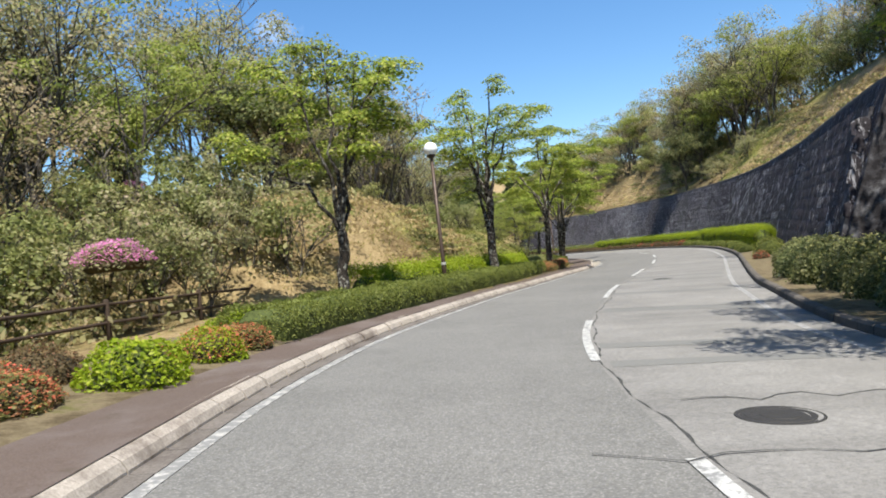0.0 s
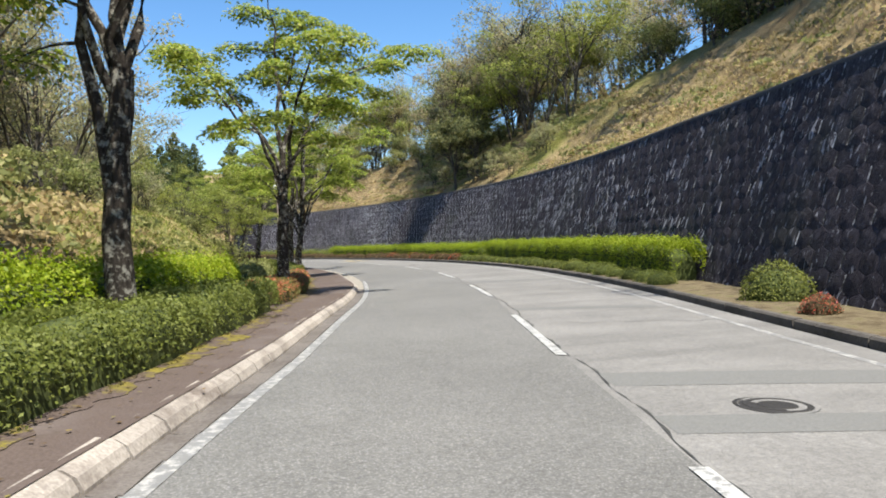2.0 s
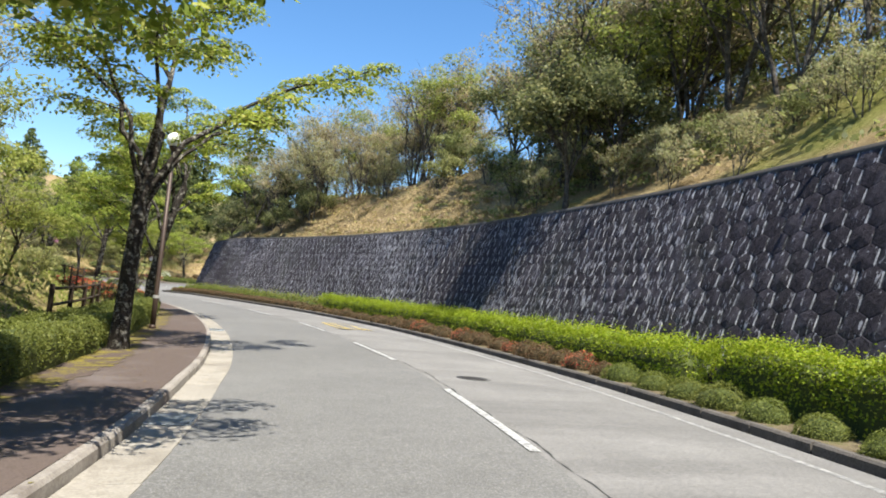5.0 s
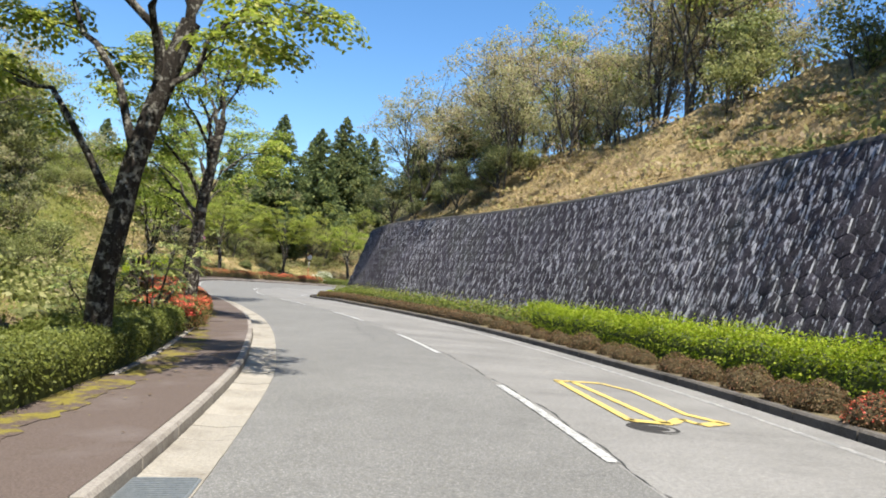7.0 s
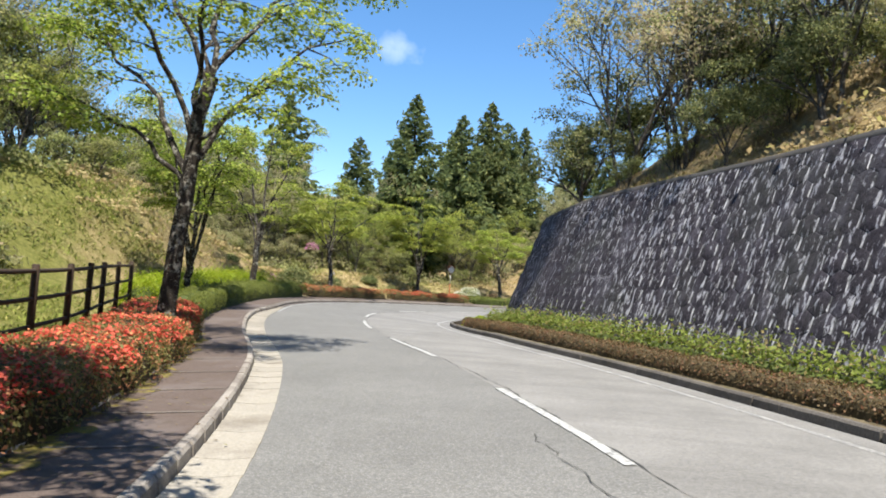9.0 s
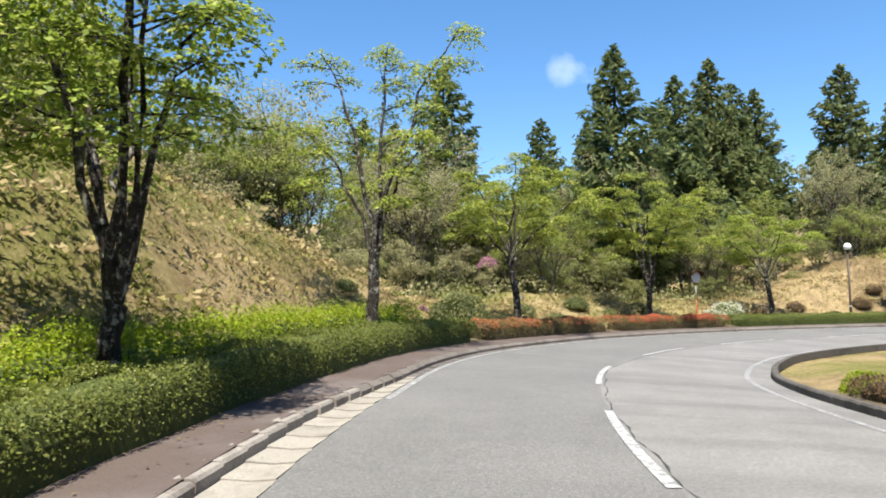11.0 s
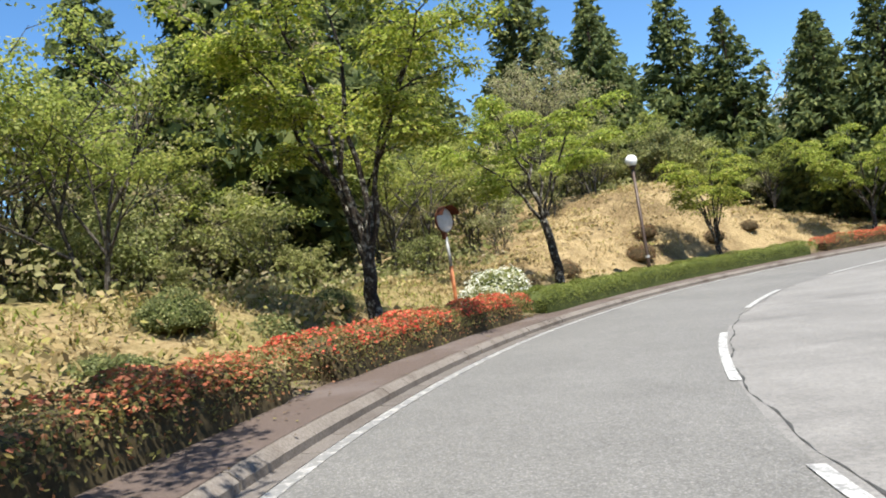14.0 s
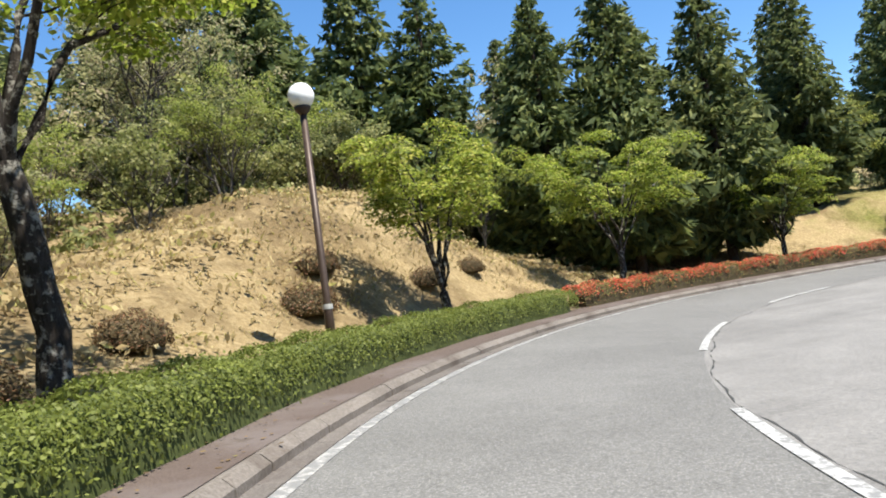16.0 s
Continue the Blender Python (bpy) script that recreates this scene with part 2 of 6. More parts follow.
# more lime runs, which also paint the brighter sunlit stretch of the wall
SUNLIT_LIMED_STONE = stone_mat("sunlit_lime_washed_stone", 0.60, 0.62)


def lime_mat(name="sunlit_lime_crust", late=0.0):
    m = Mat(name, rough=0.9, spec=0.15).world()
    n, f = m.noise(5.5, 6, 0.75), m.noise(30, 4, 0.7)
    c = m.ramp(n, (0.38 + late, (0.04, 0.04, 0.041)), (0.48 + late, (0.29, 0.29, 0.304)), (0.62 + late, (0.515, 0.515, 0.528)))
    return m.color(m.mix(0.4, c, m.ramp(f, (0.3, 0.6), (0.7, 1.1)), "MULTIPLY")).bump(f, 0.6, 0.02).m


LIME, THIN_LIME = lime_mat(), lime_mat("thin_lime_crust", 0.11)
GROUND, SOIL = ground_mat(), soil_mat()
BARK = bark_mat("cherry_bark", (0.010, 0.008, 0.007), (0.055, 0.046, 0.038), (0.30, 0.29, 0.25), 0.52)
GREY_BARK = bark_mat("grey_bark", (0.03, 0.025, 0.021), (0.10, 0.087, 0.074), (0.17, 0.16, 0.135), 0.5)
CEDAR_BARK = bark_mat("cedar_bark", (0.023, 0.015, 0.011), (0.079, 0.05, 0.033), (0.066, 0.059, 0.046))
LEAF_CHERRY = leaf_mat("fresh_cherry_leaves", (0.125, 0.180, 0.024), (0.330, 0.395, 0.060), (0.480, 0.480, 0.130), 0.86, 0.5)
LEAF_FRESH = leaf_mat("fresh_green_leaves", (0.150, 0.185, 0.040), (0.330, 0.370, 0.085), (0.420, 0.420, 0.130), 0.86, 0.55)
LEAF_SPRING = leaf_mat("pale_spring_leaves", (0.220, 0.220, 0.110), (0.430, 0.420, 0.220), (0.430, 0.360, 0.250), 0.86, 0.55)
LEAF_RUSSET = leaf_mat("russet_spring_leaves", (0.290, 0.220, 0.140), (0.480, 0.390, 0.260), (0.400, 0.380, 0.170), 0.80, 0.55)
LEAF_DARK = leaf_mat("evergreen_leaves", (0.075, 0.090, 0.040), (0.210, 0.235, 0.095), (0.360, 0.350, 0.160), 0.82, 0.55, 0.5)
LEAF_RHODO = leaf_mat("glossy_rhododendron_leaves", (0.070, 0.105, 0.030), (0.230, 0.280, 0.090), (0.380, 0.390, 0.150), 0.80, 0.35, 0.38)
LEAF_MID = leaf_mat("shrub_leaves", (0.120, 0.140, 0.050), (0.290, 0.310, 0.110), (0.410, 0.400, 0.190), 0.84, 0.55)
CEDAR = leaf_mat("cedar_needles", (0.055, 0.078, 0.032), (0.155, 0.190, 0.070), (0.230, 0.250, 0.090), 0.86, 0.45, 0.7)
HEDGE_LEAF = leaf_mat("clipped_hedge_leaves", (0.100, 0.118, 0.026), (0.200, 0.225, 0.050), (0.260, 0.275, 0.080), 0.88, 0.45)
FERN_LEAF = leaf_mat("loose_green_leaves", (0.099, 0.145, 0.02), (0.251, 0.304, 0.066), (0.264, 0.218, 0.092), 0.88, 0.5)
LIME_LEAF = leaf_mat("lime_green_leaves", (0.158, 0.238, 0.01), (0.33, 0.409, 0.023), (0.409, 0.449, 0.059), 0.88, 0.5)
AZALEA_LEAF = leaf_mat("azalea_leaves", (0.110, 0.112, 0.037), (0.230, 0.218, 0.078), (0.330, 0.160, 0.085), 0.76, 0.45)
BROWN_LEAF = leaf_mat("bronze_azalea_leaves", (0.086, 0.059, 0.03), (0.191, 0.139, 0.073), (0.264, 0.132, 0.079), 0.88, 0.4)
RED_FLOWER = leaf_mat("red_azalea_flowers", (0.500, 0.050, 0.040), (0.720, 0.150, 0.100), (0.660, 0.300, 0.140), 0.88, 0.4)
ORANGE_FLOWER = leaf_mat("coral_azalea_flowers", (0.400, 0.100, 0.055), (0.620, 0.220, 0.130), (0.360, 0.270, 0.090), 0.85, 0.4)
PINK_FLOWER = leaf_mat("pink_azalea_flowers", (0.620, 0.160, 0.500), (0.820, 0.380, 0.720), thin=0.5)
WHITE_FLOWER = leaf_mat("white_flowers", (0.70, 0.70, 0.62), (0.9, 0.9, 0.86), thin=0.5)
STRAW = leaf_mat("dry_straw_blades", (0.29, 0.21, 0.105), (0.48, 0.39, 0.22), (0.32, 0.29, 0.10), 0.9, 0.4, 0.9)
GREEN_GRASS = leaf_mat("green_grass_blades", (0.092, 0.125, 0.02), (0.277, 0.304, 0.073), (0.343, 0.304, 0.119), 0.85, 0.4, 0.8)
BROWN_STEEL = plain("brown_painted_steel", (0.04, 0.026, 0.02), (0.066, 0.045, 0.033), 0.45, 0.2)
GLOBE = plain("opal_globe", (0.74, 0.75, 0.74), (0.82, 0.82, 0.80), 0.25, 0.0, 6, 0.02)
IRON = plain("cast_iron", (0.023, 0.022, 0.022), (0.056, 0.053, 0.05), 0.7, 0.4, 60, 0.5)
STEEL_GRATE = plain("galvanised_grating", (0.185, 0.205, 0.218), (0.277, 0.297, 0.31), 0.5, 0.6, 30)
FENCE_WOOD = plain("dark_stained_fence", (0.023, 0.015, 0.009), (0.056, 0.036, 0.024), 0.8, 0.0, 20, 0.4)
ORANGE_PAINT = plain("faded_orange_paint", (0.277, 0.079, 0.026), (0.383, 0.145, 0.053), 0.55)
RUST = plain("rusted_steel", (0.066, 0.026, 0.017), (0.158, 0.059, 0.033), 0.85, 0.1, 25, 0.4)
PALE_STEEL = plain("pale_weathered_steel", (0.33, 0.33, 0.317), (0.436, 0.436, 0.416), 0.5, 0.1)
BOARD = plain("clouded_mirror", (0.409, 0.409, 0.396), (0.528, 0.528, 0.515), 0.35)
PATCH = plain("asphalt_repair_patch", (0.106, 0.106, 0.102), (0.158, 0.158, 0.152), 0.9, 0, 50, 0.4)
CRACK = plain("bitumen_crack", (0.02, 0.02, 0.02), (0.059, 0.059, 0.057), 0.85)

# ---- helpers for meshes ----


def mesh_of(name, verts, faces, mats, index=None, smooth=False):
    me = bpy.data.meshes.new(name)
    if isinstance(verts, np.ndarray) and isinstance(faces, np.ndarray):
        k = faces.shape[1]
        me.vertices.add(len(verts))
        me.vertices.foreach_set("co", np.ascontiguousarray(verts, dtype=np.float32).ravel())
        me.loops.add(faces.size)
        me.loops.foreach_set("vertex_index", faces.astype(np.int32).ravel())
        me.polygons.add(len(faces))
        me.polygons.foreach_set("loop_start", np.arange(0, faces.size, k, dtype=np.int32))
        me.polygons.foreach_set("loop_total", np.full(len(faces), k, dtype=np.int32))
    else:
        me.from_pydata([tuple(v) for v in verts], [], [tuple(f) for f in faces])
    for m in (mats if isinstance(mats, (list, tuple)) else [mats]):
        me.materials.append(m)
    if index is not None:
        me.polygons.foreach_set("material_index", np.asarray(index, dtype=np.int32))
    if smooth:
        me.polygons.foreach_set("use_smooth", np.ones(len(me.polygons), dtype=bool))
    me.update(calc_edges=True)
    me.validate()
    return me


def from_bm(name, bm, mat, smooth=False):
    me = bpy.data.meshes.new(name)
    bm.normal_update()
    bm.to_mesh(me)
    bm.free()
    me.materials.append(mat)
    if smooth:
        me.polygons.foreach_set("use_smooth", np.ones(len(me.polygons), dtype=bool))
    return me


def part(name, me, parent, label=""):
    ob = new(name, me)
    ob.parent = parent
    if label:
        ob["label"] = label
    return ob


def box_bm(x0, x1, y0, y1, z0, z1, bevel=0.0, seg=1, bm=None):
    bm = bm or bmesh.new()
    r = bmesh.ops.create_cube(bm, size=1)["verts"]
    for v in r:
        v.co = Vector((x0 + (v.co.x + 0.5) * (x1 - x0), y0 + (v.co.y + 0.5) * (y1 - y0), z0 + (v.co.z + 0.5) * (z1 - z0)))
    if bevel:
        es = {e for v in r for e in v.link_edges}
        bmesh.ops.bevel(bm, geom=list(es), offset=bevel, segments=seg, affect="EDGES", profile=0.6)
    return bm


def lathe(profile, n=16, cap=True):
    """Surface of revolution of (radius, z) pairs."""
    bm = bmesh.new()
    rings = []
    for r, z in profile:
        rings.append([bm.verts.new((r * math.cos(2 * math.pi * k / n), r * math.sin(2 * math.pi * k / n), z)) for k in range(n)])
    for a, b in zip(rings, rings[1:]):
        for k in range(n):
            bm.faces.new((a[k], a[(k + 1) % n], b[(k + 1) % n], b[k]))
    if cap:
        bm.faces.new(list(reversed(rings[0])))
        bm.faces.new(rings[-1])
    return bm


# ---- the road's line and the lie of the land ----
CENTRE = np.array([(10, -60), (7, -40), (4.5, -25), (2.5, -12), (1.6, -3), (1.4, 4.5), (1.95, 11), (3.76, 18), (4.96, 21.9), (8.03, 30.4), (9.5, 34.5), (10.84, 38.8), (12.6, 45), (13.9, 51),
                   (14.75, 57), (15.05, 61), (15.15, 65.66), (15.1, 70.1), (14.85, 75), (14.36, 79), (13.65, 83.6), (12.7, 88.2), (11.47, 92.6), (10.06, 96.9), (8.4, 101.2), (6.8, 106.03), (5.65, 111.09), (5.04, 115.13),
                   (4.94, 118.14), (5.3, 122.12), (6.42, 126.97), (8.99, 132.56), (11.92, 136.92), (15.73, 141.24), (20.61, 144.8), (25.73, 147.16), (31.19, 148.29), (39.19, 148), (48.09, 145.66), (57.87, 141.08), (71.44, 131.9), (90.68, 115.95)])


def spline(pts, per=24):
    """Catmull-Rom through pts."""
    p = np.vstack([2 * pts[0] - pts[1], pts, 2 * pts[-1] - pts[-2]])
    u = np.linspace(0, 1, per, endpoint=False)[:, None]
    out = []
    for i in range(1, len(p) - 2):
        a, b, c, d = p[i - 1], p[i], p[i + 1], p[i + 2]
        out.append(0.5 * (2 * b + (c - a) * u + (2 * a - 5 * b + 4 * c - d) * u ** 2 + (3 * b - a - 3 * c + d) * u ** 3))
    return np.vstack(out + [pts[-1:]])


LINE = spline(CENTRE)
S_ALL = np.concatenate([[0], np.cumsum(np.linalg.norm(np.diff(LINE, axis=0), axis=1))])
S_ZERO = S_ALL[24 * 2]                 # station 0 at (4.5, -25)
S_ALL = S_ALL - S_ZERO
TANG = np.gradient(LINE, axis=0)
for _ in range(3):
    TANG[1:-1] = (TANG[:-2] + 2 * TANG[1:-1] + TANG[2:]) / 4
TANG /= np.linalg.norm(TANG, axis=1)[:, None]
EDGE_S = [20, 32, 39, 44, 48, 52, 58, 66, 74, 84, 94, 101, 112, 119, 123, 128, 140, 143, 160, 166, 172, 190]
EDGE_V = [0.3, 0.3, 0.08, 0.0, -0.12, -0.2, -0.14, -0.1, 0.1, 0.25, 0.07, 0.06, 0.0, -0.1, -0.14, -0.03, 0.15, 0.28, 0.3, 0.24, 0.16, 0.16]      # widening of the left lane
BANK_S = [0, 38, 56, 66, 84, 120, 132, 141, 147, 230]
BANK_V = [0.06, 0.06, 0.02, -0.02, -0.05, -0.05, -0.01, 0.05, 0.07, 0.07]           # fall of the left lane
BANK_R = [0.06, 0.06, 0.02, 0.0, 0.0, 0.0, 0.0, 0.05, 0.07, 0.07]                     # fall of the right lane
# left limit of the footpath
PATH_S = [-60, 30, 34, 50, 55, 60, 66, 74, 84, 88, 94, 101, 112, 128, 137, 142, 160, 166, 190]
PATH_V = [-4.4, -4.4, -4.15, -4.12, -4.25, -4.5, -4.8, -5.25, -5.6, -5.6, -5.42, -5.15, -5.05, -4.98, -4.65, -4.42, -4.26, -4.2, -4.3]
# the kerb stands closer to the lane before and after the wide gutter
KERB_S = [67, 73, 136, 141]
KERB_V = [0.31, 0.0, 0.0, 0.31]


def bank(s, d=-1.0):
    return np.where(np.asarray(d) > 0, np.interp(s, BANK_S, BANK_R), np.interp(s, BANK_S, BANK_V))


def path_left(s):
    return np.interp(s, PATH_S, PATH_V)


def kerb_in(s):
    return np.interp(s, KERB_S, KERB_V)


def place(s, d, z=0.0):
    """Point at station s, offset d to the right, height z over the (banked) road plane."""
    s = np.asarray(s, float)
    d = np.broadcast_to(np.asarray(d, float), s.shape)
    d = d - np.interp(s, EDGE_S, EDGE_V) * np.clip((-d - 1) / 2, 0, 1)
    x, y = np.interp(s, S_ALL, LINE[:, 0]), np.interp(s, S_ALL, LINE[:, 1])
    tx, ty = np.interp(s, S_ALL, TANG[:, 0]), np.interp(s, S_ALL, TANG[:, 1])
    n = np.hypot(tx, ty)
    tx, ty = tx / n, ty / n
    return np.stack([x + ty * d, y - tx * d, z - bank(s, d) * np.clip(d, -6.5, 6.5)], -1)


def raw(s, d, z=0.0):
    """As place, but with the offset from the centre line taken as it is."""
    return place(np.array(float(s)), d + float(np.interp(s, EDGE_S, EDGE_V)) * min(1.0, max(0.0, (-d - 1) / 2)), z)


def heading(s):
    tx, ty = np.interp(s, S_ALL, TANG[:, 0]), np.interp(s, S_ALL, TANG[:, 1])
    return math.degrees(math.atan2(ty, tx)) - 90


def station(x, y):
    """Nearest station and offset of many points."""
    x, y = np.atleast_1d(x).astype(float), np.atleast_1d(y).astype(float)
    best = np.full(x.shape, 1e18)
    idx = np.zeros(x.shape, int)
    for k in range(0, len(LINE), 3):
        q = (x - LINE[k, 0]) ** 2 + (y - LINE[k, 1]) ** 2
        w = q < best
        best[w], idx[w] = q[w], k
    px, py = x - LINE[idx, 0], y - LINE[idx, 1]
    tx, ty = TANG[idx, 0], TANG[idx, 1]
    along = px * tx + py * ty
    side = px * ty - py * tx
    dist = np.sqrt(best)
    return S_ALL[idx] + np.clip(along, -2, 2), np.where(side >= 0, 1, -1) * np.maximum(dist * 0 + np.abs(side), np.where(np.abs(along) > 3, dist, 0))


WALL_S0, WALL_S1, WALL_D, BATTER, WALL_H = 44.5, 139.2, 5.2, 0.35, 4.7
# left bank: station, crest height, distance of the foot, run of the slope
LB_S = [-40, 20, 34, 41, 43.5, 47, 52, 57, 60.5, 64, 68, 72, 78, 88, 98, 105, 111, 118, 126, 132, 138, 142, 144.5, 147, 149.5, 152, 156, 161, 165, 170, 173, 175, 177, 180, 182.5, 185, 187.5, 190, 194, 198, 202, 206, 214, 240]
LB_H = [1.5, 0.2, -0.2, 0.5, 1.8, 3.5, 4.1, 4.1, 3.1, 3.0, 3.2, 2.8, 3.2, 3.0, 3.0, 2.8, 2.2, 2.2, 2.8, 3.6, 4.4, 4.3, 3.8, 3.0, 2.1, 1.3, 1.1, 1.4, 1.2, 1.0, 1.2, 1.8, 2.7, 4.0, 4.1, 3.1, 1.9, 1.0, 0.8, 1.1, 2.1, 3.0, 3.2, 3.0]
LB_F = [7, 7, 7, 7, 6.6, 6.3, 6.2, 6.2, 6.2, 6.2, 6.2, 6.2, 6.4, 6.4, 6.4, 6.6, 6.8, 7.6, 7.6, 6.8, 6.0, 5.9, 5.9, 5.9, 5.9, 5.9, 6.2, 6.2, 6.2, 6.0, 5.9, 5.9, 5.9, 5.9, 5.9, 5.9, 5.9, 6.0, 6.2, 6.2, 6.2, 6.2, 6.5, 7]
LB_R = [9, 9, 9, 8, 6, 5, 5, 5, 5, 5, 5.5, 6, 6, 6, 5.5, 5.5, 6, 8, 8, 6.5, 4.6, 4.2, 4.2, 4.2, 4, 3.5, 3, 3, 3, 3.4, 4, 4.2, 4.4, 4.6, 4.6, 4.6, 4.4, 4, 3.6, 3.6, 4, 4.4, 6, 6]
# right slope above the wall: station, rise of the crest over the wall's top
RS_S = [-40, 30, 44.5, 46, 60, 80, 95, 110, 122, 132, 140, 150, 240]
RS_H = [2, 2.5, 3, 7.5, 7.5, 6.5, 5.2, 5, 4, 2.5, 1.2, 0.4, 0.3]


def sstep(u):
    u = np.clip(u, 0, 1)
    return u * u * (3 - 2 * u)


def bumps(x, y, f, seed=0.0):
    return np.sin(x * f + 1.7 * np.sin(y * f * 0.63 + seed)) * np.cos(y * f * 0.91 + 1.3 * np.sin(x * f * 0.57 + seed * 2.1))


def wall_on(s):
    """1 where the retaining wall stands."""
    return ((s > WALL_S0 + 0.45) & (s < WALL_S1)).astype(float)


def land(x, y):
    """Height of the ground."""
    x, y = np.atleast_1d(x).astype(float), np.atleast_1d(y).astype(float)
    s, d = station(x, y)
    a = np.abs(d)
    base = -bank(s, d) * np.clip(d, -6.5, 6.5)
    # left
    h, f0, run = np.interp(s, LB_S, LB_H), np.interp(s, LB_S, LB_F), np.interp(s, LB_S, LB_R)
    u = (a - f0) / run
    zl = base + h * (0.75 * sstep(u) + 0.25 * np.clip(u, 0, 1)) + np.clip(a - f0 - run, 0, 60) * 0.10
    zl += np.clip(u, 0, 1) * (0.22 * bumps(x, y, 0.7) + 0.10 * bumps(x, y, 1.9, 1.0))
    # worn scarps where one lobe of the bank breaks off behind the next
    for c in (57.0, 67.5, 108.5):
        ph = s + 0.8 * (a - 7.5) - c
        zl -= 1.1 * np.clip(u * 2.2, 0, 1) * np.clip(1.6 - u, 0, 1) * np.clip(ph / 0.7, 0, 1) * np.exp(-np.clip(ph, 0, 30) / 3.5)
    zl += np.where((a > 4.4), 0.10, 0.0)
    # right
    rise = np.interp(s, RS_S, RS_H)
    on = wall_on(s)
    top = WALL_H * on + (1 - on) * np.interp(s, [-40, 20, 36, WALL_S0, WALL_S1, WALL_S1 + 3, 150, 240], [1, 0.6, 0.6, 0.8, 4.0, 1.2, 0.3, 0.2])
    wd = WALL_D + BATTER * WALL_H + 0.35
    zw = np.where(on > 0, np.clip((a - WALL_D - 0.75) / BATTER, 0.0, WALL_H - 0.12), top * sstep((a - 5.0) / 4.5))
    up = (a - wd) / np.maximum(rise * 1.35, 1.0)
    zr = base + 0.08 * (a > 3.6) + zw + np.where(a > wd, rise * (0.6 * np.clip(up, 0, 1) + 0.4 * sstep(up)), 0)
    zr += np.clip((a - wd) / 3, 0, 1) * (0.25 * bumps(x, y, 0.6, 0.5) + 0.12 * bumps(x, y, 1.7, 2.0))
    zr += np.clip(a - wd - np.maximum(rise * 1.35, 1.0), 0, 60) * 0.16 * np.clip(rise / 4, 0.1, 1)
    z = np.where(d < 0, zl, zr)
    z = np.where(a < 4.6, base - 0.12, z)
    return z


def land1(x, y):
    return float(land(np.array([x]), np.array([y]))[0])

# ---- ground, road, gutters, footpath ----


def grow(a, b, step, far, k=1.22):
    """Grid lines: even between a and b, growing wider out to far."""
    mid = list(np.arange(a, b + step / 2, step))
    lo, hi, w = [a], [mid[-1]], step
    while hi[-1] < far:
        w *= k
        hi.append(hi[-1] + w)
        lo.append(lo[-1] - w)
    return np.array(lo[:0:-1] + mid + hi[1:])


def build_ground():
    xs, ys = grow(-34, 62, 0.75, 2600), grow(-28, 186, 0.75, 2600)
    gx, gy = np.meshgrid(xs, ys)
    z = land(gx.ravel(), gy.ravel())
    s, d = station(gx.ravel(), gy.ravel())
    z = z + np.clip(np.abs(d) - 90, 0, 500) * 0.13
    v = np.stack([gx.ravel(), gy.ravel(), z], 1)
    nx, ny = len(xs), len(ys)
    i = np.arange(nx * ny).reshape(ny, nx)
    f = np.stack([i[:-1, :-1], i[:-1, 1:], i[1:, 1:], i[1:, :-1]], -1).reshape(-1, 4)
    ob = new("ground", mesh_of("ground", v, f, GROUND, smooth=True))
    # where the slopes are grassed over rather than straw
    left = np.interp(s, [40, 58, 64, 72, 100, 110, 118, 134, 140, 150, 156, 170, 174, 196, 204], [0.0, 0.0, 0.16, 0.2, 0.16, 0.12, 0.22, 0.2, 0.10, 0.08, 0.06, 0.04, -0.1, -0.1, 0.1])
    left = left + np.interp(-d, [8.5, 11], [0.0, 0.12]) * ((s > 108) & (s < 172))
    right = np.interp(s, [40, 70, 86, 100, 106, 140, 150], [0.0, 0.02, 0.12, 0.05, -0.08, -0.05, 0.1])
    at = ob.data.attributes.new("grass", "FLOAT", "POINT")
    at.data.foreach_set("value", np.where(d < 0, left, right).astype(np.float32))
    return tagged(ob, "dry straw-coloured grass slopes with bare earth beside the road", "ground", kind="structure")


def ribbon(name, s0, s1, prof, mat, step=0.8, smooth=False):
    """A strip along the road; prof is (offset, height) pairs from left to right, numbers or functions of s."""
    s = np.linspace(s0, s1, max(2, int((s1 - s0) / step) + 1))
    cols = [place(s, (d(s) if callable(d) else d), z) for d, z in prof]
    v = np.stack(cols, 1).reshape(-1, 3)
    k = len(prof)
    i = np.arange(len(s) * k).reshape(len(s), k)
    f = np.stack([i[:-1, :-1], i[:-1, 1:], i[1:, 1:], i[1:, :-1]], -1).reshape(-1, 4)
    return new(name, mesh_of(name, v, f, mat, smooth=smooth))


ground = build_ground()
RS0, RS1 = -58, 255
road = tagged(ribbon("road", RS0, RS1, [(-3.2, 0.0), (-1.6, 0.012), (0.02, 0.0)], ASPHALT, smooth=True), "grey asphalt left lane of a two-lane road", "road", kind="structure")
tagged(ribbon("road_lane", RS0, RS1, [(0.02, 0.0), (1.7, 0.012), (3.62, 0.0)], OLD_ASPHALT, smooth=True), "older pale worn asphalt lane with stains", "road", kind="structure")
tagged(ribbon("pavement", RS0, RS1, [(lambda s: path_left(s) - 0.1, 0.128), (lambda s: (path_left(s) - 3.78 + kerb_in(s)) / 2, 0.131), (lambda s: -3.78 + kerb_in(s), 0.146)], FOOTPATH), "narrow reddish-brown asphalt footpath with worn patches", "pavement", kind="structure")
